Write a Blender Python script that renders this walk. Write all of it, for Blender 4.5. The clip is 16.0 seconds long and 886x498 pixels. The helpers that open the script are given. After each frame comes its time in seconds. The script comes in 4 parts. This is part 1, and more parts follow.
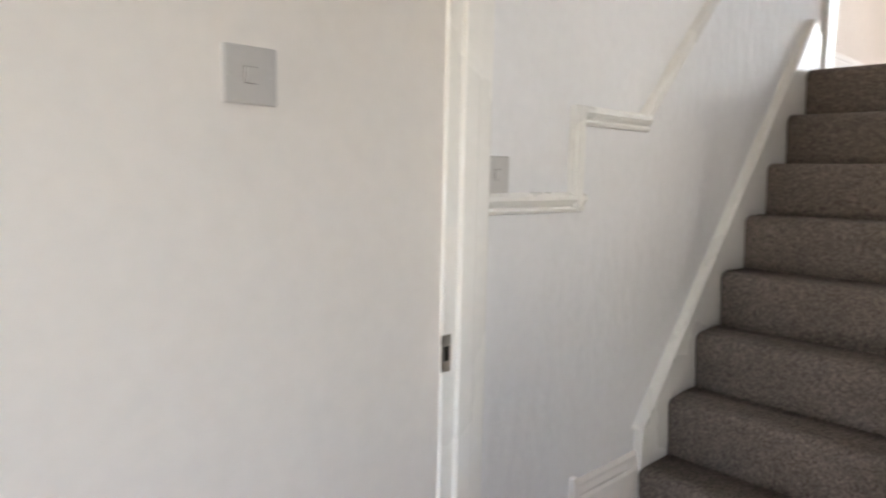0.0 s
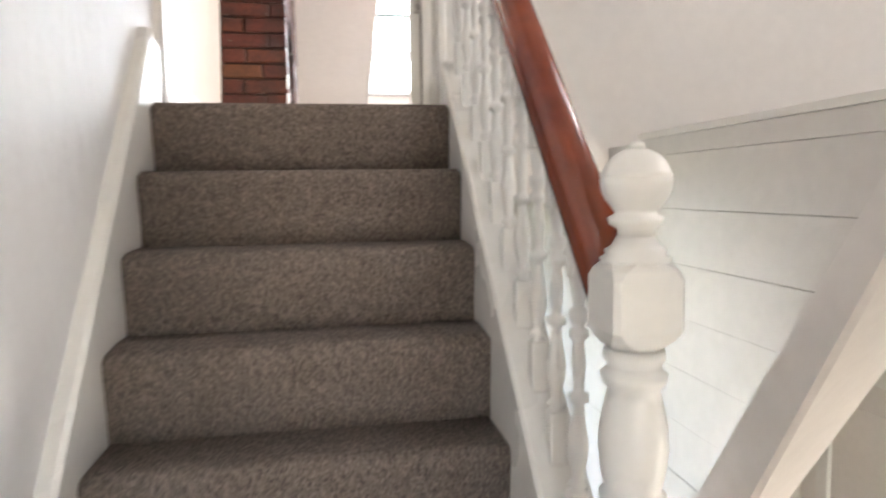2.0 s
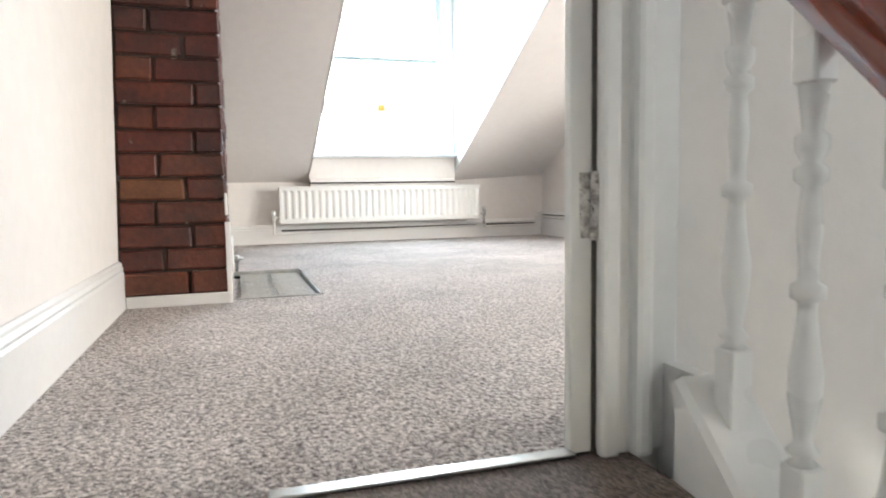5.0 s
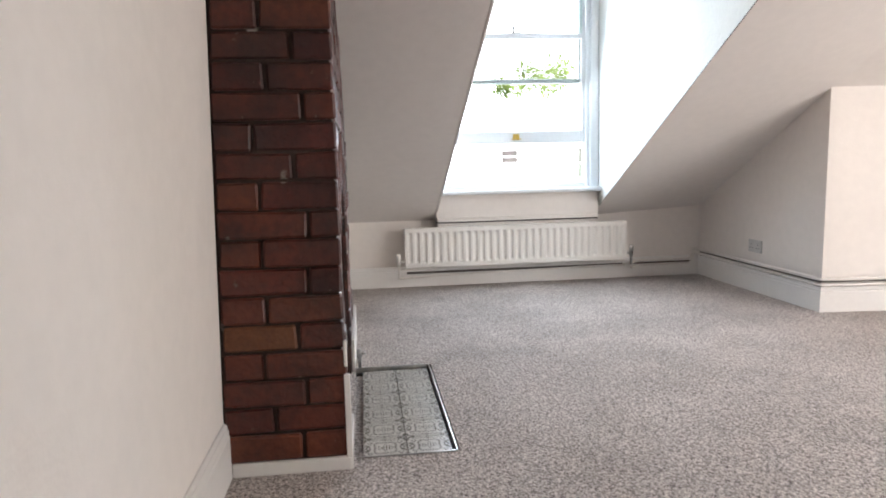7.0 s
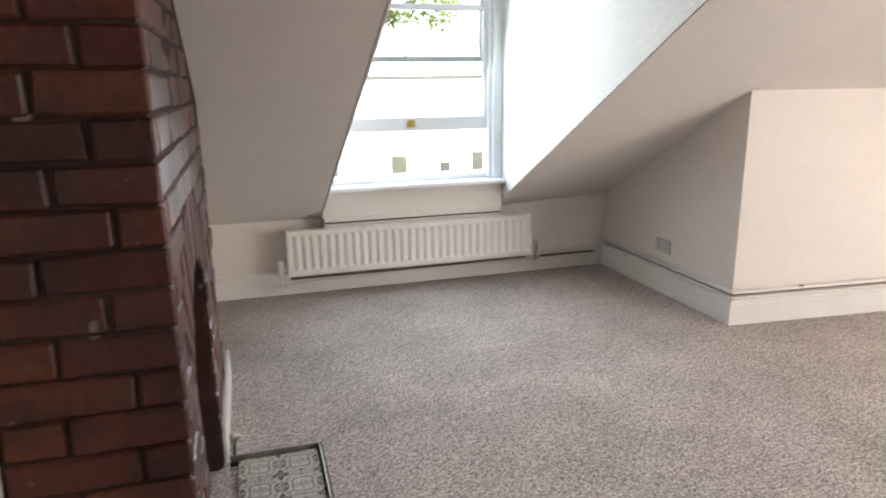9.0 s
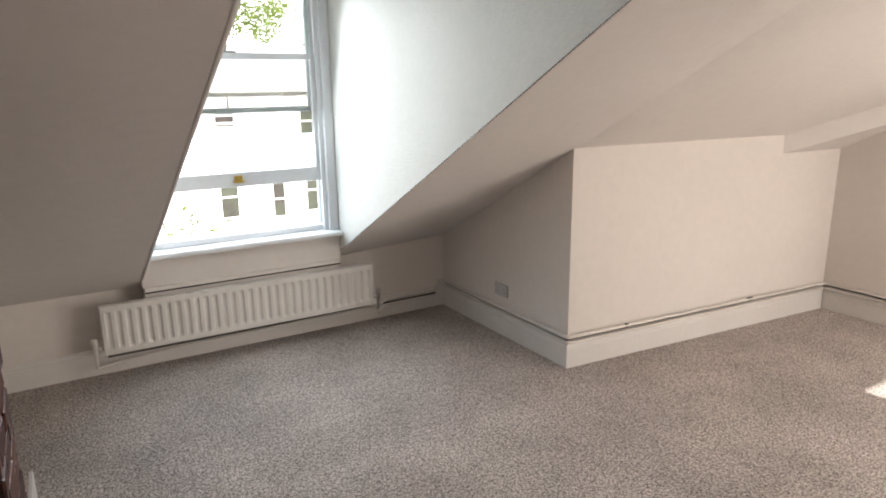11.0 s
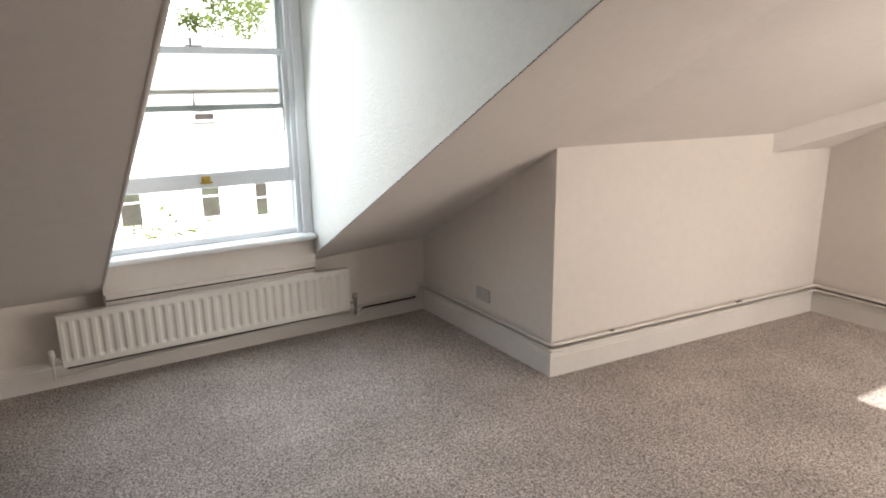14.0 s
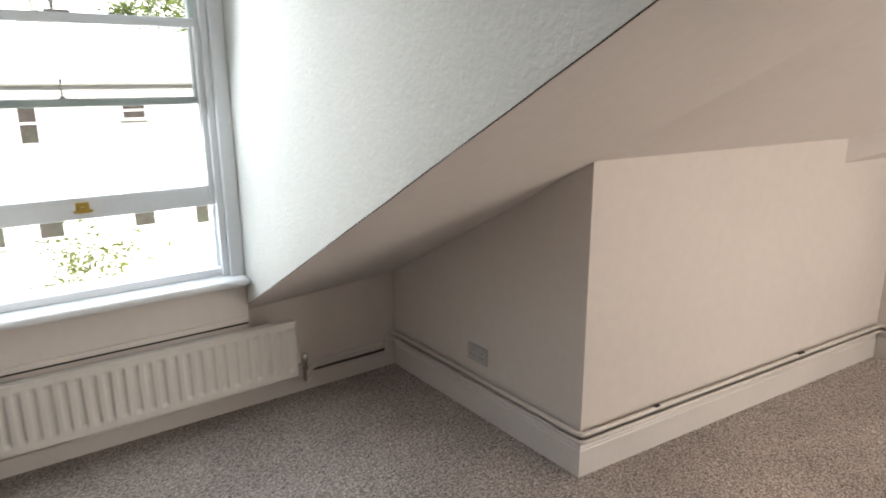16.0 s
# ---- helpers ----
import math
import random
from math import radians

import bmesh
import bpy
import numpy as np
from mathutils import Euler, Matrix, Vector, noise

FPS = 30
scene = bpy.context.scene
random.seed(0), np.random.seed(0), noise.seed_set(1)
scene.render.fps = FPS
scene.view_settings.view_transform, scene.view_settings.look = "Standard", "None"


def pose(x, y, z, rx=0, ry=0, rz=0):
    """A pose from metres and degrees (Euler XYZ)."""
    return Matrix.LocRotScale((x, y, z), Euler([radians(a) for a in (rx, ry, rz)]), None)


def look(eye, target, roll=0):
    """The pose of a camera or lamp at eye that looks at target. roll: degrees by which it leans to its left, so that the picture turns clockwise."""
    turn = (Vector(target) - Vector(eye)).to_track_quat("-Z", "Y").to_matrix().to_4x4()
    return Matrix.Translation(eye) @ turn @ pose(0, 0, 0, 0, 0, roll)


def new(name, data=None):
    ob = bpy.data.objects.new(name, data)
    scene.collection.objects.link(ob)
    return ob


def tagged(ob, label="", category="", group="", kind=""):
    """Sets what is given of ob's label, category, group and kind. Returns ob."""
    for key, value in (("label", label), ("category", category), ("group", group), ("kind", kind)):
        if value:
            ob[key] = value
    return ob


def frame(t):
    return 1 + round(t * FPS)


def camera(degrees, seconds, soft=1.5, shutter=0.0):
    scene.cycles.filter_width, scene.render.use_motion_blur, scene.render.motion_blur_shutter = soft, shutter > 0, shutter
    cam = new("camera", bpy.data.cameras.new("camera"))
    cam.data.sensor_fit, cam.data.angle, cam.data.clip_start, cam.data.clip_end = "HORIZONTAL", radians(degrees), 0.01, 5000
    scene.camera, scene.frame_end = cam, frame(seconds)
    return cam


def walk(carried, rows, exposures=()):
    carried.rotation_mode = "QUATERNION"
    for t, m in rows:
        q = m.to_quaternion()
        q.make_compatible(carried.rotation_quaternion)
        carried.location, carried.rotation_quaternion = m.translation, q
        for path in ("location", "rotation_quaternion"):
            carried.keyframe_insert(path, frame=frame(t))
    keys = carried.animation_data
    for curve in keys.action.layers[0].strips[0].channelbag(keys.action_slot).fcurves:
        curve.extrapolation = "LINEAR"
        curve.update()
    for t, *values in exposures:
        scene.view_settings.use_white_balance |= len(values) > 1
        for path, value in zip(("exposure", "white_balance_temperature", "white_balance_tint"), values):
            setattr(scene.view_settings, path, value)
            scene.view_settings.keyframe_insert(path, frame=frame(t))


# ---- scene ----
cam = camera(68.0, 16.0, soft=1.8, shutter=0.3)
PATH = [
    (0, (1.072, 0.509, 1.437), (-0.382, 1.863, 1.206), 1.2),
    (0.5, (0.795, 0.729, 1.422), (-0.185, 2.462, 1.237), 0.0),
    (1, (0.592, 1.05, 1.423), (0.064, 2.972, 1.253), -0.3),
    (1.5, (0.514, 1.326, 1.461), (0.327, 3.31, 1.288), -0.5),
    (2, (0.521, 1.566, 1.641), (0.855, 3.53, 1.461), -0.8),
    (2.5, (0.483, 1.735, 1.708), (1.222, 3.58, 1.4935), -2.4),
    (3, (0.462, 1.958, 1.82), (1.391, 3.716, 1.6), -2.0),
    (3.5, (0.442, 2.303, 1.91), (1.34, 4.08, 1.718), -1.0),
    (4, (0.397, 2.603, 2.084), (1.184, 4.433, 1.903), -0.4),
    (4.5, (0.387, 2.794, 2.229), (1.101, 4.654, 2.063), -0.7),
    (5, (0.336, 2.933, 2.291), (0.931, 4.835, 2.123), -0.9),
    (7.5, (0.375, 3.685, 2.933), (0.591, 5.646, 2.599), -1.3),
    (8, (0.374, 3.836, 3.027), (0.625, 5.763, 2.554), -1.2),
    (8.5, (0.391, 3.959, 3.191), (0.752, 5.865, 2.705), -0.9),
    (9, (0.462, 4.112, 3.258), (1.013, 5.972, 2.774), -0.8),
    (9.5, (0.578, 4.266, 3.414), (1.303, 6.068, 2.936), -0.8),
    (10, (0.567, 4.3, 3.509), (1.432, 6.041, 3.036), -0.7),
    (12.5, (0.501, 4.229, 3.562), (1.538, 5.87, 3.081), -0.7),
    (13, (0.495, 4.25, 3.556), (1.55, 5.882, 3.083), -0.6),
    (13.5, (0.567, 4.305, 3.558), (1.631, 5.929, 3.078), -0.7),
    (14, (0.672, 4.401, 3.546), (1.697, 6.048, 3.058), -0.7),
    (14.5, (0.755, 4.597, 3.533), (1.762, 6.255, 3.048), -0.7),
    (15, (0.834, 4.872, 3.535), (1.848, 6.525, 3.045), -0.6),
    (15.5, (1.037, 5.142, 3.504), (2.065, 6.788, 3.019), -0.5),
    (16, (1.16, 5.421, 3.5), (2.301, 6.987, 3.005), -0.4),
]
EXPOSURES = [(0, 2.35, 6300, 10), (0.5, 2.6, 6250, 10), (1, 2.8, 6300, 11), (3, 3.15, 6050, 10), (4, 2.95, 5800, 8), (5, 2.7, 5800, 4), (7.5, 1.68, 6000, 10), (8.3, 1.64, 6100, 10), (9, 1.53, 6250, 10), (10, 1.2, 6450, 10), (12.5, 1.06, 6480, 10), (14, 1.04, 6500, 10), (16, 0.82, 6550, 10)]
walk(cam, [(t, look(eye, target, roll)) for t, eye, target, roll in PATH], EXPOSURES)

# ---- light ----
SUN_WAY = Vector((-0.15, 0.96, -0.75)).normalized()
world = bpy.data.worlds.new("sky")
scene.world = world
world.use_nodes = True
wn = world.node_tree
sky = wn.nodes.new("ShaderNodeTexSky")
sky.sky_type = "NISHITA"
sky.sun_disc = False
sky.sun_elevation = math.asin(-SUN_WAY.z)
sky.sun_rotation = math.atan2(-SUN_WAY.x, -SUN_WAY.y)
wn.links.new(sky.outputs["Color"], wn.nodes["Background"].inputs["Color"])
wn.nodes["Background"].inputs["Strength"].default_value = 0.15
sun_data = bpy.data.lights.new("sun", "SUN")
sun_data.energy, sun_data.angle, sun_data.color = 5.0, radians(0.5), (1.0, 0.94, 0.86)
sun = new("sun", sun_data)
sun.matrix_world = look((0, 0, 30), Vector((0, 0, 30)) + SUN_WAY)


def window_light(name, eye, target, w, h, watts, colour):
    """An area lamp: sky light through a window's opening, or added fill light."""
    d = bpy.data.lights.new(name, "AREA")
    d.shape, d.size, d.size_y, d.energy, d.color = "RECTANGLE", w, h, watts, colour
    ob = new(name, d)
    ob.matrix_world = look(eye, target)
    return ob


window_light("dormer_sky_light", (1.52, 8.372, 3.4), (1.52, 6.0, 2.55), 1.05, 1.45, 9.5, (0.84, 0.93, 1.0))
# two fill lamps at unseen openings, added to brighten the landing and steps
window_light("landing_window_light", (2.28, -0.2, 1.65), (0.2, 0.6, 1.2), 1.2, 1.2, 1.2, (1.0, 0.98, 0.96))
window_light("landing_south_window_light", (0.72, -1.72, 1.7), (0.6, 2.6, 0.9), 1.0, 1.2, 1.15, (1.0, 0.97, 0.94))
window_light("stair_window_light", (3.24, 2.0, 3.1), (0.9, 3.2, 1.9), 0.8, 1.2, 2.5, (1.0, 0.98, 0.96))
# fill lamp added to brighten the hall below, with no opening behind it
window_light("downstairs_window_light", (2.95, 1.6, 0.2), (3.1, 4.2, -0.3), 0.7, 1.2, 8, (1.0, 0.93, 0.80))
window_light("rooflight_sky_light", (4.95, 2.3, 3.75), (4.0, 5.0, 1.9), 0.55, 1.5, 23, (1.0, 0.92, 0.82))
# fill lamp in an unseen gable opening, added to light the west wall
window_light("gable_window_light", (5.36, 4.0, 2.65), (0.0, 5.2, 2.75), 1.0, 1.1, 21, (1.0, 0.91, 0.81))


# ---- materials ----
def mat(name, base, rough=0.6, vary=0.06, big=1.5, fine=60.0, bump=0.0, bump_scale=None, metal=0.0, tint=None, spec=0.5, rnd=0.0, coat=0.0, fine_vary=None, placed=False, fleck=None, fleck_at=0.66, fleck_scale=14.0):
    """Procedural paint, wood or metal: colour varied at two scales, with fine relief."""
    m = bpy.data.materials.new(name)
    m.use_nodes = True
    n, l = m.node_tree.nodes, m.node_tree.links
    b = n["Principled BSDF"]
    b.inputs["Metallic"].default_value = metal
    b.inputs["Specular IOR Level"].default_value = spec
    b.inputs["Coat Weight"].default_value = coat
    tc = n.new("ShaderNodeTexCoord")
    coord = n.new("ShaderNodeNewGeometry").outputs["Position"] if placed else tc.outputs["Object"]
    n1, n2 = n.new("ShaderNodeTexNoise"), n.new("ShaderNodeTexNoise")
    for t, sc in ((n1, big), (n2, fine)):
        t.inputs["Scale"].default_value = sc
        t.inputs["Detail"].default_value = 4
        l.new(coord, t.inputs["Vector"])
    mix1, mix2 = n.new("ShaderNodeMix"), n.new("ShaderNodeMix")
    for x in (mix1, mix2):
        x.data_type = "RGBA"
    dark = tint or [c * (1 - 3 * vary) for c in base]
    mix1.inputs[6].default_value, mix1.inputs[7].default_value = (*base, 1), (*dark, 1)
    r1 = n.new("ShaderNodeMapRange")
    r1.inputs[1].default_value, r1.inputs[2].default_value = 0.38, 0.72
    l.new(n1.outputs["Fac"], r1.inputs[0])
    l.new(r1.outputs[0], mix1.inputs[0])
    fv = vary if fine_vary is None else fine_vary
    mix2.blend_type = "MULTIPLY"
    mix2.inputs[0].default_value = 1.0
    r2 = n.new("ShaderNodeMapRange")
    r2.inputs[1].default_value, r2.inputs[2].default_value, r2.inputs[3].default_value, r2.inputs[4].default_value = 0.3, 0.7, 1 - fv, 1 + fv
    l.new(n2.outputs["Fac"], r2.inputs[0])
    l.new(mix1.outputs[2], mix2.inputs[6])
    l.new(r2.outputs[0], mix2.inputs[7])
    out = mix2.outputs[2]
    if fleck:
        n4, r4, mix3 = n.new("ShaderNodeTexNoise"), n.new("ShaderNodeMapRange"), n.new("ShaderNodeMix")
        n4.inputs["Scale"].default_value, n4.inputs["Detail"].default_value = fleck_scale, 7
        l.new(coord, n4.inputs["Vector"])
        r4.inputs[1].default_value, r4.inputs[2].default_value, r4.inputs[4].default_value = fleck_at, fleck_at + 0.06, 0.85
        l.new(n4.outputs["Fac"], r4.inputs[0])
        mix3.data_type = "RGBA"
        l.new(r4.outputs[0], mix3.inputs[0])
        l.new(out, mix3.inputs[6])
        mix3.inputs[7].default_value = (*fleck, 1)
        out = mix3.outputs[2]
    if rnd:
        info, hsv = n.new("ShaderNodeObjectInfo"), n.new("ShaderNodeHueSaturation")
        rv, rh = n.new("ShaderNodeMapRange"), n.new("ShaderNodeMapRange")
        rv.inputs[3].default_value, rv.inputs[4].default_value = 1 - rnd, 1 + rnd
        rh.inputs[3].default_value, rh.inputs[4].default_value = 0.495, 0.512
        l.new(info.outputs["Random"], rv.inputs[0])
        l.new(info.outputs["Random"], rh.inputs[0])
        l.new(rv.outputs[0], hsv.inputs["Value"])
        l.new(rh.outputs[0], hsv.inputs["Hue"])
        l.new(out, hsv.inputs["Color"])
        out = hsv.outputs["Color"]
    l.new(out, b.inputs["Base Color"])
    r3 = n.new("ShaderNodeMapRange")
    r3.inputs[3].default_value, r3.inputs[4].default_value = max(0.02, rough - 0.08), min(1, rough + 0.08)
    l.new(n1.outputs["Fac"], r3.inputs[0])
    l.new(r3.outputs[0], b.inputs["Roughness"])
    if bump:
        bp, n3 = n.new("ShaderNodeBump"), n.new("ShaderNodeTexNoise")
        n3.inputs["Scale"].default_value = bump_scale or fine
        n3.inputs["Detail"].default_value = 6
        l.new(coord, n3.inputs["Vector"])
        bp.inputs["Strength"].default_value, bp.inputs["Distance"].default_value = bump, 0.004
        l.new(n3.outputs["Fac"], bp.inputs["Height"])
        l.new(bp.outputs["Normal"], b.inputs["Normal"])
    return m


def carpet_mat(name, light, mid, dark, scale=210.0, lie=1.0, lo=0.12, hi=0.85):
    """Twist-pile carpet: flecks of three yarn colours, soft tufts, broad worn patches."""
    m = bpy.data.materials.new(name)
    m.use_nodes = True
    n, l = m.node_tree.nodes, m.node_tree.links
    b = n["Principled BSDF"]
    b.inputs["Roughness"].default_value = 0.95
    b.inputs["Specular IOR Level"].default_value = 0.15
    b.inputs["Sheen Weight"].default_value = 0.04
    tc = n.new("ShaderNodeTexCoord")
    fleck, tuft, worn = n.new("ShaderNodeTexVoronoi"), n.new("ShaderNodeTexNoise"), n.new("ShaderNodeTexNoise")
    fleck.inputs["Scale"].default_value = scale
    tuft.inputs["Scale"].default_value, tuft.inputs["Detail"].default_value = scale * 0.45, 5
    worn.inputs["Scale"].default_value = 2.2
    comb = n.new("ShaderNodeMapping")
    comb.inputs["Scale"].default_value = (1.0, lie, lie)
    l.new(tc.outputs["Object"], comb.inputs["Vector"])
    for t in (fleck, tuft, worn):
        l.new(comb.outputs["Vector"], t.inputs["Vector"])
    sep = n.new("ShaderNodeSeparateColor")
    l.new(fleck.outputs["Color"], sep.inputs[0])
    add = n.new("ShaderNodeMath")
    add.operation = "MULTIPLY_ADD"
    add.inputs[1].default_value = 0.55
    l.new(sep.outputs[0], add.inputs[0])
    half = n.new("ShaderNodeMapRange")
    half.inputs[1].default_value, half.inputs[2].default_value, half.inputs[3].default_value, half.inputs[4].default_value = 0.3, 0.7, 0.0, 0.45
    l.new(tuft.outputs["Fac"], half.inputs[0])
    l.new(half.outputs[0], add.inputs[2])
    ramp = n.new("ShaderNodeValToRGB")
    e = ramp.color_ramp.elements
    e[0].position, e[0].color = lo, (*dark, 1)
    e[1].position, e[1].color = hi, (*light, 1)
    k = ramp.color_ramp.elements.new(0.5)
    k.color = (*mid, 1)
    l.new(add.outputs[0], ramp.inputs[0])
    mul = n.new("ShaderNodeMix")
    mul.data_type, mul.blend_type = "RGBA", "MULTIPLY"
    mul.inputs[0].default_value = 1.0
    wr = n.new("ShaderNodeMapRange")
    wr.inputs[1].default_value, wr.inputs[2].default_value, wr.inputs[3].default_value, wr.inputs[4].default_value = 0.3, 0.7, 0.84, 1.12
    l.new(worn.outputs["Fac"], wr.inputs[0])
    l.new(ramp.outputs[0], mul.inputs[6])
    l.new(wr.outputs[0], mul.inputs[7])
    l.new(mul.outputs[2], b.inputs["Base Color"])
    bp = n.new("ShaderNodeBump")
    bp.inputs["Strength"].default_value, bp.inputs["Distance"].default_value = 0.8, 0.006
    l.new(add.outputs[0], bp.inputs["Height"])
    l.new(bp.outputs["Normal"], b.inputs["Normal"])
    return m


def embossed_mat(name, base):
    """Painted relief wallpaper: upright fronds in staggered rows, under satin paint."""
    m = mat(name, base, 0.55, 0.02, 1.2, 30, 0.3, 40)
    n, l = m.node_tree.nodes, m.node_tree.links
    b = n["Principled BSDF"]
    old = b.inputs["Normal"].links[0].from_node
    tc, mp, vo, bp = n.new("ShaderNodeTexCoord"), n.new("ShaderNodeMapping"), n.new("ShaderNodeTexVoronoi"), n.new("ShaderNodeBump")
    mp.inputs["Scale"].default_value = (1.0, 1.0, 0.42)
    l.new(tc.outputs["Object"], mp.inputs["Vector"])
    vo.inputs["Scale"].default_value, vo.inputs["Randomness"].default_value = 22.0, 0.9
    l.new(mp.outputs["Vector"], vo.inputs["Vector"])
    bp.inputs["Strength"].default_value, bp.inputs["Distance"].default_value = 0.4, 0.006
    l.new(vo.outputs["Distance"], bp.inputs["Height"])
    l.new(old.outputs["Normal"], bp.inputs["Normal"])
    l.new(bp.outputs["Normal"], b.inputs["Normal"])
    return m


def glass_mat(name):
    m = bpy.data.materials.new(name)
    m.use_nodes = True
    b = m.node_tree.nodes["Principled BSDF"]
    b.inputs["Transmission Weight"].default_value = 1.0
    b.inputs["Roughness"].default_value = 0.0
    b.inputs["IOR"].default_value = 1.05
    return m


WALL = mat("cream_wall_paint", (0.79, 0.755, 0.715), 0.75, 0.02, 0.9, 25, 0.15, 90)
ROOMWALL = mat("warm_white_wall_paint", (0.80, 0.745, 0.70), 0.8, 0.02, 0.8, 20, 0.18, 70)
STAIRWALL = embossed_mat("embossed_wall_paper", (0.775, 0.775, 0.785))
CEIL = mat("sloped_ceiling_paint", (0.745, 0.70, 0.665), 0.85, 0.02, 0.8, 20, 0.2, 60)
CHEEK = mat("textured_cheek_paint", (0.72, 0.72, 0.68), 0.6, 0.02, 1.0, 30, 0.9, 70)
GLOSS = mat("white_gloss_paint", (0.81, 0.80, 0.77), 0.28, 0.02, 2.0, 40, 0.08, 50)
SKIRT = mat("white_satin_skirting_paint", (0.80, 0.77, 0.74), 0.4, 0.02, 2.5, 40, 0.08, 40)
FRAMEW = mat("blueish_white_sash_paint", (0.80, 0.82, 0.84), 0.35, 0.02, 3, 40, 0.06, 60)
SASHG = mat("pale_green_sash_paint", (0.72, 0.82, 0.79), 0.35, 0.02, 3, 40, 0.06, 60)
RADW = mat("radiator_enamel", (0.83, 0.80, 0.76), 0.3, 0.015, 3, 50, 0.03, 60)
PLASTIC = mat("grey_white_plastic", (0.54, 0.525, 0.51), 0.35, 0.02, 6, 60)
MAHOG = mat("varnished_mahogany", (0.27, 0.058, 0.020), 0.22, 0.1, 3.0, 18, 0.05, 30, tint=(0.13, 0.022, 0.012), coat=0.6)
BRICK = mat("old_red_brick", (0.098, 0.019, 0.011), 0.42, 0.12, 4.5, 45, 0.9, 45, tint=(0.030, 0.010, 0.008), rnd=0.3, fine_vary=0.25, spec=0.42, placed=True, fleck=(0.24, 0.20, 0.17), fleck_at=0.665, fleck_scale=17)
ORANGE = mat("orange_brick", (0.125, 0.036, 0.015), 0.6, 0.12, 9, 70, 0.7, 55, rnd=0.1, fine_vary=0.2, placed=True)
MORTAR = mat("dark_mortar", (0.042, 0.024, 0.018), 0.9, 0.12, 12, 90, 0.9, 60, tint=(0.028, 0.019, 0.015), fine_vary=0.25, placed=True, fleck=(0.35, 0.31, 0.27), fleck_at=0.68, fleck_scale=12)
SOOT = mat("sooty_firebrick", (0.06, 0.022, 0.016), 0.9, 0.2, 6, 40, 0.6, 40)
METAL = mat("worn_steel", (0.55, 0.54, 0.52), 0.3, 0.1, 8, 60, 0.1, 60, metal=1.0)
HINGE = mat("chipped_painted_hinge", (0.66, 0.64, 0.60), 0.45, 0.12, 90, 160, 0.6, 120, tint=(0.22, 0.19, 0.17), fleck=(0.06, 0.05, 0.045), fleck_at=0.60, fleck_scale=70)
COPPER = mat("painted_pipe", (0.77, 0.725, 0.68), 0.35, 0.04, 6, 50, 0.08, 60, fleck=(0.12, 0.09, 0.07), fleck_at=0.735, fleck_scale=25)
# joint colour, also paints the shade lines along the pipes and below the radiator
GAPSHADE = mat("joint_and_painted_shade", (0.13, 0.115, 0.10), 0.9, 0.12, 6, 60)
DARKGAP = mat("dark_gap", (0.03, 0.028, 0.026), 0.9, 0.1)
BRASS = mat("tarnished_brass", (0.62, 0.45, 0.12), 0.35, 0.1, 10, 60, metal=1.0)
CARPET = carpet_mat("beige_room_carpet", (0.84, 0.77, 0.725), (0.475, 0.42, 0.39), (0.14, 0.116, 0.106), 200.0, 1.0, 0.16, 0.85)
STAIRCARPET = carpet_mat("brown_stair_carpet", (0.31, 0.258, 0.223), (0.205, 0.168, 0.144), (0.11, 0.088, 0.075), 300.0, 0.5)
TILE = mat("patterned_hearth_tile", (0.80, 0.775, 0.72), 0.25, 0.05, 5, 50, 0.05, 40)
TILEDARK = mat("hearth_tile_pattern", (0.17, 0.15, 0.115), 0.3, 0.12, 9, 60)
GLASS = glass_mat("window_glass")
RENDERED = mat("white_house_render", (0.86, 0.85, 0.82), 0.85, 0.03, 0.4, 6, 0.2, 10)
SLATE = mat("pale_roof_slate", (0.84, 0.83, 0.82), 0.7, 0.05, 0.6, 8, 0.3, 8)
DARKGLASS = mat("dim_far_window", (0.07, 0.058, 0.055), 0.6, 0.2, 0.9, 3, tint=(0.10, 0.12, 0.08), spec=0.2)
LEAF = mat("leaf_green", (0.25, 0.31, 0.085), 0.7, 0.2, 0.5, 4, rnd=0.2, spec=0.1)
BOARD = mat("board_paint", (0.70, 0.655, 0.62), 0.6, 0.03, 1.2, 25, 0.15, 60)
GUTTERG = mat("grey_green_gutter", (0.55, 0.56, 0.50), 0.7, 0.1, 0.8, 6)
BARK = mat("bark", (0.12, 0.09, 0.07), 0.9, 0.2, 2, 20, 0.5, 20)
GRASS = mat("far_ground", (0.12, 0.13, 0.08), 0.95, 0.15, 0.2, 3)


# ---- builders ----
def bbox(bm, x0, y0, z0, x1, y1, z1, bevel=0.0, seg=2):
    """A box, its edges rounded by bevel."""
    r = bmesh.ops.create_cube(bm, size=1.0, matrix=Matrix.LocRotScale(((x0 + x1) / 2, (y0 + y1) / 2, (z0 + z1) / 2), None, (abs(x1 - x0), abs(y1 - y0), abs(z1 - z0))))
    if bevel:
        es = {e for v in r["verts"] for e in v.link_edges}
        bmesh.ops.bevel(bm, geom=list(es), offset=bevel, segments=seg, affect="EDGES", profile=0.5)


def prism(bm, pts, axis, a, b):
    """A polygon given in the two other axes (in xyz order), drawn out along axis from a to b."""
    def put(p, v):
        q = list(p)
        q.insert("xyz".index(axis), v)
        return bm.verts.new(q)
    lo, hi = [put(p, a) for p in pts], [put(p, b) for p in pts]
    bm.faces.new(lo[::-1])
    bm.faces.new(hi)
    for i in range(len(pts)):
        j = (i + 1) % len(pts)
        bm.faces.new((lo[i], lo[j], hi[j], hi[i]))
    bmesh.ops.recalc_face_normals(bm, faces=bm.faces)


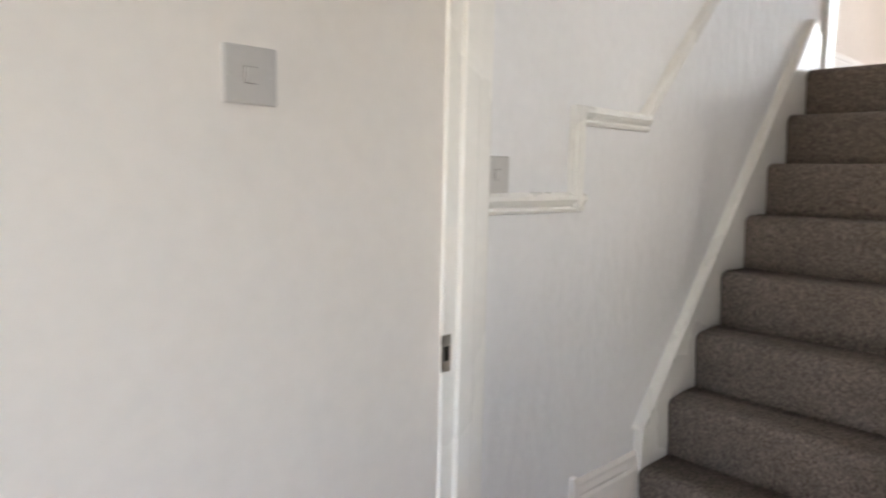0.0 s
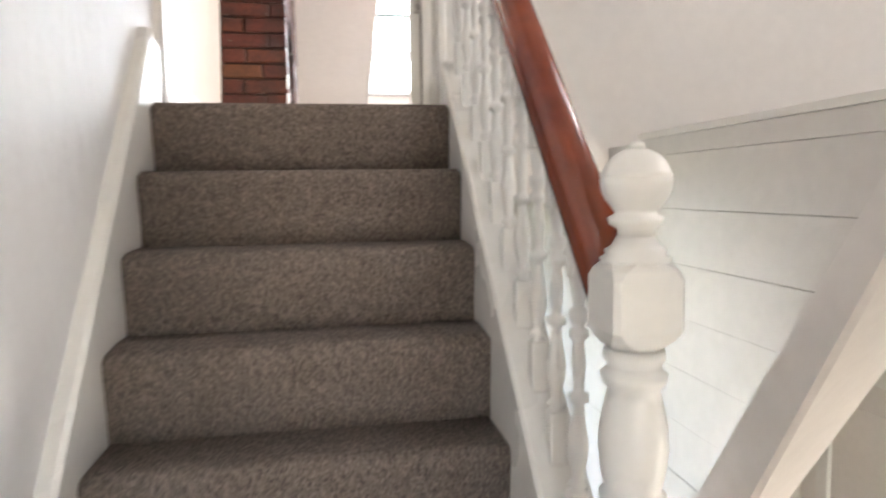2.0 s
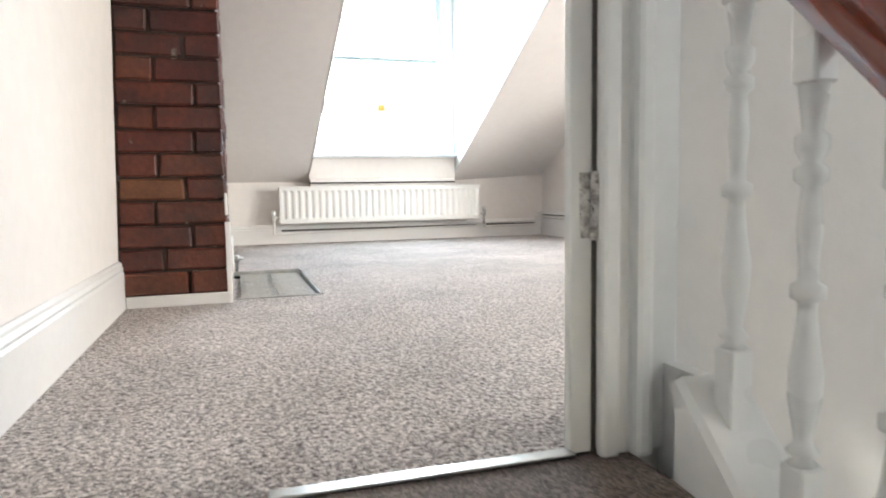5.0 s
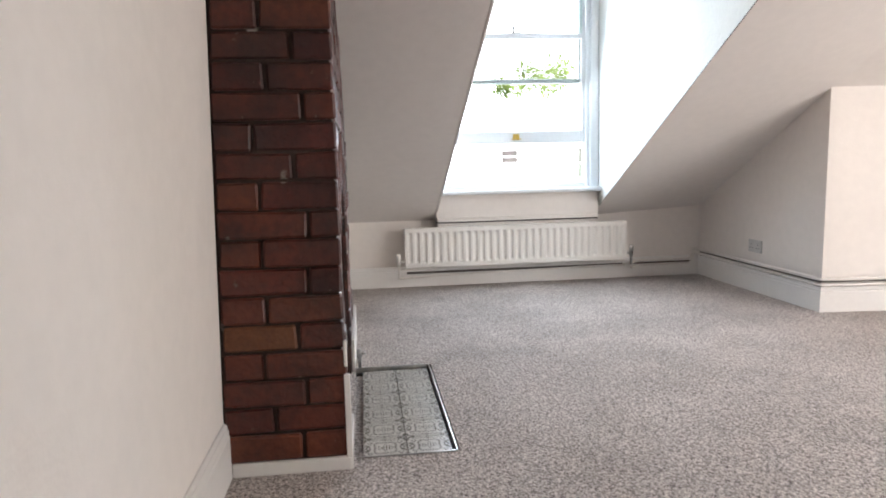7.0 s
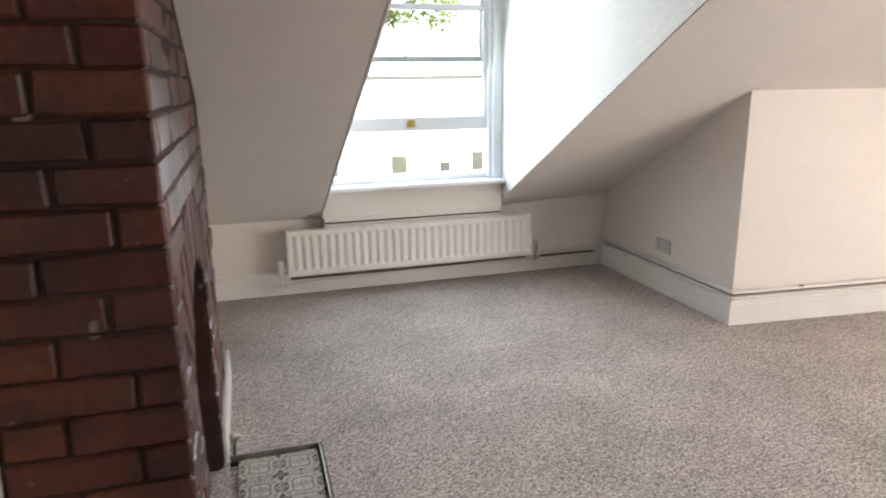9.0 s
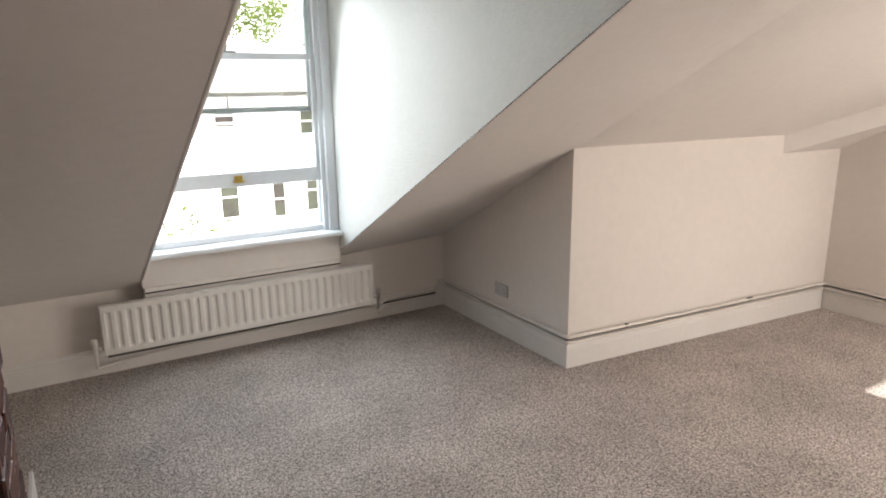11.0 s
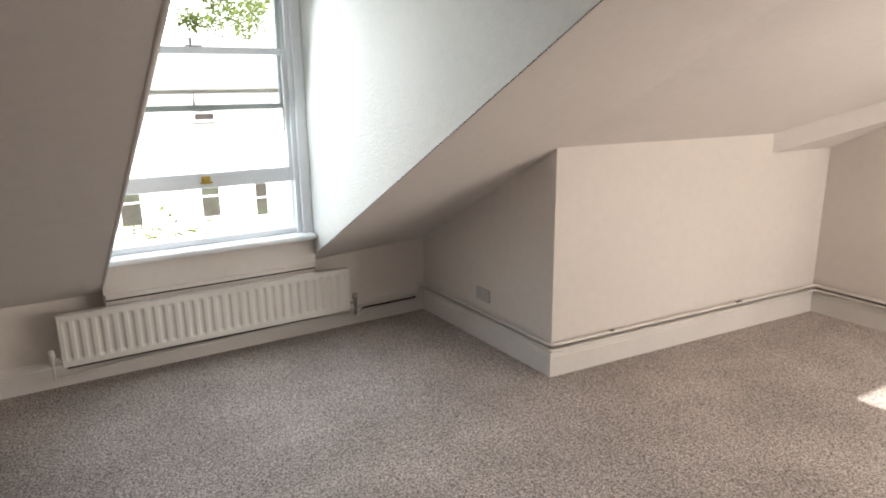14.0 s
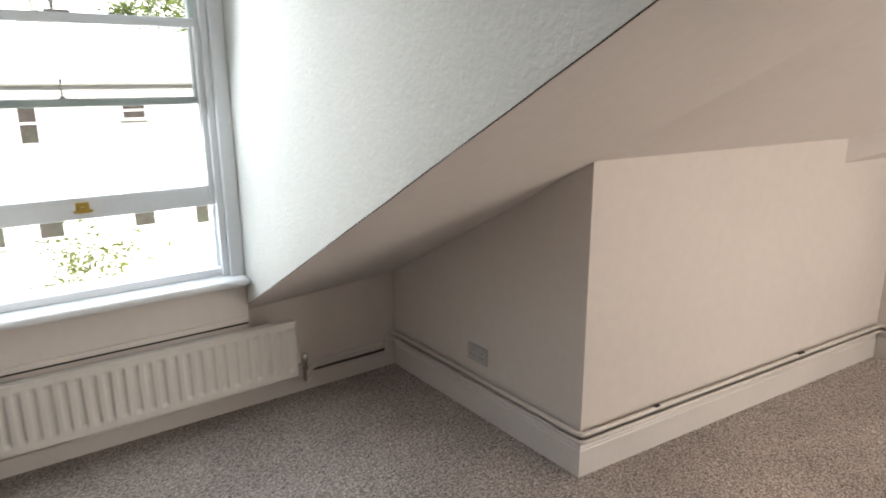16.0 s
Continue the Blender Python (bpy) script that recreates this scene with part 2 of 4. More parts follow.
def lathe(bm, profile, cx=0.0, cy=0.0, seg=20):
    """A turned shape from rows of height and radius."""
    rings = []
    for z, r in profile:
        rings.append([bm.verts.new((cx + r * math.cos(2 * math.pi * k / seg), cy + r * math.sin(2 * math.pi * k / seg), z)) for k in range(seg)])
    for a, b in zip(rings, rings[1:]):
        for k in range(seg):
            f = bm.faces.new((a[k], a[(k + 1) % seg], b[(k + 1) % seg], b[k]))
            f.smooth = True
    bm.faces.new(rings[0][::-1])
    bm.faces.new(rings[-1])


def sweep(bm, profile, path, closed_ends=True, smooth=False):
    """A cross-section (sideways, up) carried along a level or sloping path with mitred corners."""
    rings = []
    pts = [Vector(p) for p in path]
    for i, p in enumerate(pts):
        d0 = (p - pts[i - 1]).normalized() if i else (pts[1] - p).normalized()
        d1 = (pts[i + 1] - p).normalized() if i < len(pts) - 1 else d0
        d = (d0 + d1).normalized()
        side = d.cross(Vector((0, 0, 1))).normalized()
        s0 = d0.cross(Vector((0, 0, 1))).normalized()
        k = 1 / max(0.3, side.dot(s0))
        up = side.cross(d).normalized() if abs(d.z) > 0.01 else Vector((0, 0, 1))
        rings.append([bm.verts.new(p + side * (u * k) + up * v) for u, v in profile])
    n = len(profile)
    for a, b in zip(rings, rings[1:]):
        for k in range(n):
            f = bm.faces.new((a[k], a[(k + 1) % n], b[(k + 1) % n], b[k]))
            f.smooth = smooth
    bm.faces.new(rings[0])
    bm.faces.new(rings[-1][::-1])
    bmesh.ops.recalc_face_normals(bm, faces=bm.faces)


def tube(bm, path, r, seg=10):
    """A pipe along a path, its corners turned with short bends."""
    pts = [Vector(p) for p in path]
    way = [pts[0]]
    for a, p, b in zip(pts, pts[1:], pts[2:]):
        d0, d1 = (p - a), (b - p)
        k = min(0.03, d0.length * 0.45, d1.length * 0.45)
        q0, q1 = p - d0.normalized() * k, p + d1.normalized() * k
        for s in (0, 0.25, 0.5, 0.75, 1):
            way.append(q0 * (1 - s) ** 2 + p * 2 * s * (1 - s) + q1 * s * s)
    way.append(pts[-1])
    rings, side = [], None
    for i, p in enumerate(way):
        d = (way[min(i + 1, len(way) - 1)] - way[max(i - 1, 0)]).normalized()
        if side is None:
            side = d.orthogonal().normalized()
        side = (side - d * side.dot(d)).normalized()
        up = d.cross(side)
        rings.append([bm.verts.new(p + (side * math.cos(2 * math.pi * k / seg) + up * math.sin(2 * math.pi * k / seg)) * r) for k in range(seg)])
    for a, b in zip(rings, rings[1:]):
        for k in range(seg):
            bm.faces.new((a[k], a[(k + 1) % seg], b[(k + 1) % seg], b[k])).smooth = True
    bm.faces.new(rings[0][::-1])
    bm.faces.new(rings[-1])
    bmesh.ops.recalc_face_normals(bm, faces=bm.faces)


def part(name, bm, material, parent=None, label=""):
    """Links a bmesh as one mesh object, under a thing or a part."""
    me = bpy.data.meshes.new(name)
    bm.to_mesh(me)
    bm.free()
    me.materials.append(material)
    ob = new(name, me)
    if parent:
        ob.parent = parent
        ob.matrix_parent_inverse = parent.matrix_world.inverted()
    if label:
        tagged(ob, label)
    return ob


def thing(name, at, label, category, group="", kind=""):
    ob = new(name)
    ob.empty_display_size = 0.1
    ob.location = at
    bpy.context.view_layer.update()
    return tagged(ob, label, category, group, kind)


def structure(name, bm, material, label, category):
    return tagged(part(name, bm, material), label, category, "", "structure")


def boxes(name, rows, material, label, category, bevel=0.0):
    bm = bmesh.new()
    for r in rows:
        bbox(bm, *r, bevel=bevel)
    return structure(name, bm, material, label, category)


F, L, DOWN, TOP = 1.9, 0.3, -1.4, 4.25          # room floor, lower landing, hall below, ceiling
KNEE = 8.49


def roof(y):
    return 2.405 + 0.525 * (KNEE - y)


def lift(x):
    """Bends the slope east of the dormer to fit the camera's view: a little up, then down to the end wall."""
    if x <= 2.16:
        return 0.0
    return 0.055 * (x - 2.16) if x < 3.07 else 0.05 - 0.045 * (x - 3.07)


Y_RIDGE = KNEE - (TOP - 2.405) / 0.525
CHX, CHY0, CHY1 = 0.297, 5.475, 6.95              # chimney breast: face, near end, far end
WX = -0.07                                        # west wall of the room
EX = 5.37                                         # end wall
BOXA, BOXB = (3.045, 7.055), (EX, 6.858)          # front corners of the boxed-in bay
DL, DR = 0.89, 2.15                               # dormer cheeks

# ---- shell of the attic room ----
HX0, HX1, HY0, HY1 = CHX + 0.012, 0.655, 5.54, 6.49
boxes("floor", [(WX - 0.13, 3.795, 1.64, HX0, KNEE + 0.1, F), (HX1, 3.795, 1.64, EX + 0.13, KNEE + 0.1, F), (HX0, 3.795, 1.64, HX1, HY0, F),
                (HX0, HY1, 1.64, HX1, KNEE + 0.1, F), (HX0, HY0, 1.64, HX1, HY1, F - 0.03), (3.41, 0.8, 1.64, EX + 0.13, 3.795, F)],
      CARPET, "beige flecked twist-pile carpet over the attic room floor", "carpet")
boxes("wall_west", [(WX - 0.13, 3.88, 1.64, WX, KNEE + 0.1, TOP)], ROOMWALL, "plain warm white plastered wall behind the brick chimney", "wall")
boxes("wall_knee", [(WX, KNEE, F, BOXA[0] + 0.1, KNEE + 0.12, 2.5)], ROOMWALL, "low white knee wall under the sloping ceiling", "wall")
bm = bmesh.new()
prism(bm, [BOXA, (EX + 0.13, 6.847), (EX + 0.13, KNEE + 0.1), (BOXA[0], KNEE + 0.1)], "z", F, TOP)
for v in bm.verts:
    if v.co.z > F + 0.1:
        v.co.z = roof(v.co.y) + lift(v.co.x) + 0.03
structure("wall_boxed_bay", bm, ROOMWALL, "boxed-in bay with warm white walls under the roof slope", "wall")
boxes("wall_east", [(EX, 0.8, 1.64, EX + 0.13, 3.45, TOP), (EX, 4.55, 1.64, EX + 0.13, 6.9, TOP), (EX, 3.45, 1.64, EX + 0.13, 4.55, 2.1), (EX, 3.45, 3.25, EX + 0.13, 4.55, TOP)], ROOMWALL, "plain warm white end wall of the attic room", "wall")
boxes("wall_south", [(3.25, 0.68, 1.64, EX + 0.13, 0.8, 3.2)], ROOMWALL, "plain white wall behind the camera", "wall")
T = 0.12


def edge_x(y):
    """The western arris of the dormer opening leans a little inwards as it climbs."""
    return DL + 0.02 + 0.024 * (KNEE - y)


bm = bmesh.new()
tube(bm, [(edge_x(8.37) - 0.006, 8.37, roof(8.37) + 0.008), (edge_x(5.1) - 0.006, 5.1, roof(5.1) + 0.008)], 0.011, 10)
structure("trim_dormer_bead", bm, CEIL, "painted bead along the edge of the dormer opening", "trim")
bm = bmesh.new()
for x0, x1, ya, yb in ((WX - 0.13, DL, KNEE + 0.1, Y_RIDGE), (DR + 0.003, 3.07, KNEE + 0.1, Y_RIDGE), (3.07, EX + 0.13, KNEE + 0.1, Y_RIDGE), (DL, DR + 0.003, 5.06, Y_RIDGE)):
    prism(bm, [(ya, roof(ya)), (yb, roof(yb)), (yb, roof(yb) + T), (ya, roof(ya) + T)], "x", x0, x1)
    if x1 == DL:
        for v in bm.verts:
            if abs(v.co.x - DL) < 1e-5:
                v.co.x = edge_x(v.co.y) - 0.002
for v in bm.verts:
    v.co.z += lift(v.co.x)
structure("ceiling_slope", bm, CEIL, "plain off-white sloping attic ceiling round the dormer", "ceiling")
boxes("ceiling", [(WX - 0.13, 3.88, TOP, EX + 0.13, Y_RIDGE, TOP + 0.1), (3.41, 3.35, TOP, EX + 0.13, 3.88, TOP + 0.1), (-0.2, 1.4, TOP, 3.41, 3.88, TOP + 0.1)],
      CEIL, "flat white ceiling above the stairs and attic", "ceiling")
for nm, xa, xb in (("wall_dormer_cheek_west", DL - 0.07, DL), ("wall_dormer_cheek_east", DR, DR + 0.07)):
    bm = bmesh.new()
    prism(bm, [(8.36, roof(8.36) + 0.004), (8.56, roof(8.36) + 0.004), (8.56, TOP), (5.06, TOP), (5.06, roof(5.06) + 0.004)], "x", xa, xb)
    structure(nm, bm, CHEEK, "white textured cheek wall of the dormer", "wall")
bm = bmesh.new()
tube(bm, [(DR + 0.002, y, roof(y) + 0.003 + 0.003 * math.sin(y * 23) * math.sin(y * 7.3)) for y in [8.34 - 0.16 * k for k in range(21)]], 0.0016, 6)
structure("trim_cheek_crack", bm, GAPSHADE, "thin dark crack along the edge of the dormer cheek", "crack")
boxes("ceiling_dormer", [(DL - 0.07, 5.0, TOP - 0.06, DR + 0.07, 8.6, TOP + 0.05)], CEIL, "flat white ceiling of the dormer", "ceiling")
# southern roof slope with its rooflight opening
bm = bmesh.new()
RL = (4.64, 5.25, 1.5, 3.1)
def south(y):
    return TOP - 0.54 * (3.35 - y)
for x0, x1, ya, yb in ((3.41, RL[0], 0.7, 3.35), (RL[1], EX + 0.13, 0.7, 3.35), (RL[0], RL[1], 0.7, RL[2]), (RL[0], RL[1], RL[3], 3.35)):
    prism(bm, [(ya, south(ya)), (yb, south(yb)), (yb, south(yb) + T), (ya, south(ya) + T)], "x", x0, x1)
structure("ceiling_slope_south", bm, CEIL, "white southern slope of the attic ceiling with a rooflight", "ceiling")
# boxed-in drop between the slope and the eastern end wall, a wedge shaped to fit the camera's view
bm = bmesh.new()
plan = ((4.745, 6.93, 3.075), (EX + 0.005, 6.334, 3.35), (EX + 0.005, 7.05, 2.99))
lo = [bm.verts.new(p) for p in plan]
hi = [bm.verts.new((x, y, roof(y) + lift(x) + 0.03)) for x, y, z in plan]
bm.faces.new(lo)
bm.faces.new(hi[::-1])
for k in range(3):
    bm.faces.new((lo[k], hi[k], hi[(k + 1) % 3], lo[(k + 1) % 3]))
bmesh.ops.recalc_face_normals(bm, faces=bm.faces)
structure("trim_boxed_rafter", bm, CEIL, "plastered boxed rafter below the sloping ceiling", "beam")

# ---- shell of the stairs and lower landing ----
DX0, DX1, DZ = 0.014, 0.855, 3.88
boxes("wall_door_partition", [(-0.2, 3.78, 1.2, DX0, 3.88, TOP), (DX1, 3.78, 1.64, 3.41, 3.88, TOP), (DX0, 3.78, DZ, DX1, 3.88, TOP)],
      WALL, "cream painted partition wall with the attic doorway", "wall")
boxes("wall_stair_west", [(-0.15, 1.51, 0.1, 0.0, 3.78, TOP)], STAIRWALL, "white embossed-papered wall beside the stairs", "wall")
boxes("wall_landing_west", [(-0.15, -1.7, 0.1, 0.12, 1.40, 2.75)], WALL, "cream painted wall with a light switch", "wall")
boxes("wall_landing_partition", [(-0.2, 1.40, 0.1, 0.12, 1.51, TOP), (1.0, 1.40, DOWN, 2.36, 1.51, TOP), (2.36, 1.40, 1.64, 3.25, 1.51, TOP), (0.12, 1.40, 2.3, 1.0, 1.51, TOP)],
      WALL, "cream partition wall with an open doorway", "wall")
boxes("floor_landing", [(-0.2, -1.7, 0.1, 2.4, 1.51, L), (-0.2, 1.51, 0.1, 1.0, 3.78, L)], STAIRCARPET, "brown flecked carpet of the lower landing", "carpet")
boxes("ceiling_landing", [(-0.2, -1.7, 2.7, 2.4, 1.40, 2.8)], CEIL, "flat white ceiling of the lower landing", "ceiling")
boxes("wall_landing_east", [(2.3, -1.7, DOWN, 2.4, -0.8, 2.8), (2.3, 0.4, DOWN, 2.4, 1.40, 2.8), (2.3, -0.8, DOWN, 2.4, 0.4, 1.05), (2.3, -0.8, 2.25, 2.4, 0.4, 2.8)], WALL, "cream wall of the lower landing", "wall")
boxes("wall_landing_south", [(-0.2, -1.8, 0.1, 0.2, -1.7, 2.8), (1.24, -1.8, 0.1, 2.4, -1.7, 2.8), (0.2, -1.8, 0.1, 1.24, -1.7, 1.08), (0.2, -1.8, 2.32, 1.24, -1.7, 2.8)],
      WALL, "plain cream wall behind the landing", "wall")
boxes("wall_stair_east", [(3.25, 0.68, 1.64, 3.41, 1.6, TOP), (3.25, 2.4, 1.64, 3.41, 3.78, TOP), (3.25, 1.6, 1.64, 3.41, 2.4, 2.5), (3.25, 1.6, 3.7, 3.41, 2.4, TOP)],
      WALL, "cream upper wall above the stairwell ledge", "wall")
boxes("floor_hall", [(0.9, 1.4, DOWN - 0.1, 3.5, 6.0, DOWN)], STAIRCARPET, "carpeted floor of the hall below", "carpet")
boxes("wall_hall_east", [(3.3, 1.4, DOWN, 3.42, 6.0, 1.7)], WALL, "cream wall of the hall below the stairs", "wall")
boxes("wall_hall_north", [(0.9, 5.0, DOWN, 3.42, 5.1, 1.64)], WALL, "cream end wall of the hall below", "wall")
boxes("wall_hall_south", [(2.36, 1.4, DOWN, 3.42, 1.5, 1.7)], WALL, "cream wall of the hall below the attic", "wall")
boxes("ceiling_hall", [(2.2, 1.4, 1.55, 3.42, 3.80, 1.64)], CEIL, "white ceiling of the hall below", "ceiling")
boxes("wall_under_stairs", [(0.9, 1.51, DOWN, 1.0, 5.0, L)], WALL, "plain cream wall under the stairs", "wall")


# ---- boarded bulkhead ----
def slope_y(z):
    return 2.50 + (1.499 - z) / 1.64


PX = 1.45
bulk = thing("boarded_bulkhead", (PX, 3.3, 1.2), "off-white painted board panelling over the lower stairs", "panelling", kind="structure")
zs = [1.782, 1.73, 1.58, 1.43, 1.285, 1.14, 0.99, 0.84, 0.69, 0.4, 0.1, -0.3]


def far_y(z):
    return 3.45 + (1.80 - z) if z > 1.62 else 4.95


for a, b in zip(zs, zs[1:]):
    bm = bmesh.new()
    z0, z1 = b + 0.0007, a - 0.0007
    off = random.uniform(0, 0.002)
    prism(bm, [(slope_y(z0), z0), (min(far_y(z0), far_y(z1) + 0.15) if z1 > 1.62 else 4.95, z0), (far_y(z1), z1), (slope_y(z1), z1)], "x", PX + off, PX + 0.04)
    part("board", bm, BOARD, bulk)
bm = bmesh.new()
prism(bm, [(slope_y(-0.3), -0.3), (4.95, -0.3), (4.95, 1.55), (3.6, 1.58), (3.46, 1.75), (slope_y(1.75), 1.75)], "x", PX + 0.022, PX + 0.05)
part("backing", bm, GAPSHADE, bulk)
def edge_south(z):
    return 2.372 + (1.3 - z) / 1.75


def edge_north(z):
    return 2.465 + (1.3 - z) / 1.5


bm = bmesh.new()
prism(bm, [(edge_south(-0.6), -0.6), (edge_north(-0.6), -0.6), (edge_north(1.74), 1.74), (edge_south(1.74), 1.74)], "x", 1.15, 1.166)
# web that carries the edge board back to the boards
ring = [(1.163, edge_north(z) - d, z) for z in (-0.6, 1.74) for d in (0.06, 0.01)] + [(PX + 0.03, edge_north(z) + 0.16 - d, z) for z in (-0.6, 1.74) for d in (0.06, 0.01)]
v = [bm.verts.new(p) for p in ring]
for q in ((0, 1, 3, 2), (4, 6, 7, 5), (0, 2, 6, 4), (1, 5, 7, 3), (0, 4, 5, 1), (2, 3, 7, 6)):
    bm.faces.new([v[k] for k in q])
bmesh.ops.recalc_face_normals(bm, faces=bm.faces)
part("sloping_trim", bm, BOARD, bulk, "broad painted sloping edge board")
boxes("trim_stairwell_ledge", [(PX - 0.006, 1.51, 1.782, 3.25, 3.45, 1.80), (PX + 0.05, 3.45, 1.74, 3.25, 3.78, 1.78)], WALL, "painted cream ledge over the boarded bulkhead", "ledge")

# ---- staircase ----
RISE, GOING, NOSE_Y, SX0, SX1 = 0.2, 0.17, 3.55, 0.028, 0.885
stairs = thing("staircase", (0.45, 2.9, L), "closed-riser staircase carpeted in brown flecked twist pile", "staircase", kind="structure")


def nose_y(i):
    return NOSE_Y - GOING * i


for i in range(8):
    z, y = F - RISE * i, nose_y(i)
    back = 3.795 if i == 0 else nose_y(i - 1) + 0.03
    r = 0.030
    prof = [(back, z)]
    for k in range(9):
        a = math.pi / 2 + math.pi / 2 * k / 8
        prof.append((y + r + r * math.cos(a), z - r + r * math.sin(a)))
    prof += [(y + 0.004, z - 0.075), (y + 0.012, z - RISE * 0.7), (y + 0.014, z - RISE - 0.02), (back + 0.02, z - RISE - 0.02)]
    bm = bmesh.new()
    prism(bm, prof, "x", SX0, SX1)
    # the pile swells a little towards the strings
    for f in bm.faces:
        f.smooth = abs(f.normal.x) < 0.5
    bmesh.ops.bevel(bm, geom=[e for e in bm.edges if abs(e.verts[0].co.x - e.verts[1].co.x) < 1e-6 and max(e.verts[0].co.y, e.verts[1].co.y) < y + 0.2], offset=0.008, segments=2, affect="EDGES")
    part("carpeted_step", bm, STAIRCARPET, stairs)


def nosing(y):
    return F + RISE / GOING * (y - NOSE_Y)


def string_board(bm, x0, x1, over, y0, y1, under=0.30):
    prism(bm, [(y0, nosing(y0) - under), (y1, nosing(y1) - under), (y1, nosing(y1) + over), (y0, nosing(y0) + over)], "x", x0, x1)


bm = bmesh.new()
prism(bm, [(2.38, L), (3.60, nosing(3.60) - 0.3), (3.60, nosing(3.60) + 0.145), (2.38, nosing(2.38) + 0.10)], "x", 0.0, 0.028)
prism(bm, [(3.60, F - 0.1), (3.70, F - 0.1), (3.70, F + 0.17), (3.60, nosing(3.60) + 0.145)], "x", 0.0, 0.028)
part("wall_string", bm, GLOSS, stairs, "white gloss skirting string along the wall")
bm = bmesh.new()
sl = RISE / GOING
sweep(bm, [(-0.012, 0.0), (0.034, 0.0), (0.036, 0.012), (0.026, 0.02), (-0.012, 0.02)], [(0.0, 2.375, nosing(2.38) + 0.095), (0.0, 3.60, nosing(3.60) + 0.14)])
part("string_capping", bm, GLOSS, stairs)

# carpet bar in the doorway
bm = bmesh.new()
bbox(bm, 0.36, 3.772, F + 0.001, 0.80, 3.80, F + 0.006, 0.002)
structure("trim_threshold_bar", bm, METAL, "thin bright metal carpet bar across the threshold", "trim")

# ---- balustrade ----
bal = thing("balustrade", (0.93, 2.95, 1.0), "white turned balusters with a varnished mahogany handrail on the stairs", "balustrade")


def cap_z(y):
    return 2.045 + 0.98 * (y - 3.66)


bm = bmesh.new()
prism(bm, [(2.44, cap_z(2.44) - 0.40), (3.66, cap_z(3.66) - 0.42), (3.66, cap_z(3.66) - 0.012), (2.44, cap_z(2.44) - 0.012)], "x", SX1, 0.975)
prism(bm, [(3.66, 1.60), (3.78, 1.60), (3.78, F + 0.13), (3.66, F + 0.13)], "x", 0.945, 0.973)
part("outer_string", bm, GLOSS, bal, "white gloss outer string board")
bm = bmesh.new()
sweep(bm, [(-0.052, 0.0), (0.052, 0.0), (0.052, 0.018), (0.044, 0.026), (-0.044, 0.026), (-0.052, 0.018)], [(0.93, 2.44, cap_z(2.44) - 0.022), (0.93, 3.665, cap_z(3.665) - 0.022)])
part("string_cap", bm, GLOSS, bal)


def rail_z(y):
    return 1.667 + 1.03 * (y - 2.655)


bm = bmesh.new()
prof = []
for u, v in ((-0.020, -0.042), (-0.028, -0.040), (-0.030, -0.018), (-0.024, -0.012), (-0.030, -0.004), (-0.036, 0.008), (-0.034, 0.024), (-0.024, 0.036), (-0.010, 0.042),
             (0.010, 0.042), (0.024, 0.036), (0.034, 0.024), (0.036, 0.008), (0.030, -0.004), (0.024, -0.012), (0.030, -0.018), (0.028, -0.040), (0.020, -0.042)):
    prof.append((u, v))
sweep(bm, prof, [(0.935, 2.45, rail_z(2.45)), (0.935, 3.79, rail_z(3.79))], smooth=True)
part("handrail", bm, MAHOG, bal, "glossy red-brown varnished handrail")


def baluster_mesh(h):
    """One turned spindle, square at foot and head, of height h."""
    bm = bmesh.new()
    bbox(bm, -0.017, -0.017, -0.05, 0.017, 0.017, 0.10, 0.003, 1)
    bbox(bm, -0.017, -0.017, h - 0.10, 0.017, 0.017, h + 0.03, 0.003, 1)
    m = h - 0.22
    rows = [(0.10, 0.018), (0.108, 0.012), (0.118, 0.019), (0.13, 0.012), (0.145, 0.013), (0.19, 0.018), (0.23, 0.019), (0.27, 0.016), (0.31, 0.012), (0.322, 0.012), (0.328, 0.019),
            (0.345, 0.019), (0.35, 0.013), (0.37, 0.012), (0.42, 0.016), (0.46, 0.013), (0.475, 0.011)]
    k = (m - 0.09) / 0.375
    prof = [(0.10 + (z - 0.10) * k, r) for z, r in rows]
    e = prof[-1][0]
    prof += [(e + 0.008, 0.018), (e + 0.02, 0.018), (e + 0.026, 0.012), (e + 0.04, 0.018), (e + 0.055, 0.018), (e + 0.06, 0.012), (h - 0.10, 0.017)]
    prof = [(z, r * (0.96 if r > 0.0165 else 0.82)) for z, r in prof]
    lathe(bm, prof, seg=14)
    return bm


y = 3.605
while y > 2.5:
    zb = cap_z(y)
    h = rail_z(y) - 0.03 - zb
    part("baluster", baluster_mesh(h), GLOSS, bal)
    bal.children[-1].location = (0, 0, 0)
    ob = [c for c in bal.children if c.name.startswith("baluster")][-1]
    ob.data.transform(Matrix.Translation((0.93, y, zb)))
    y -= 0.1105

# newel post
NX, NY = 0.931, 2.405


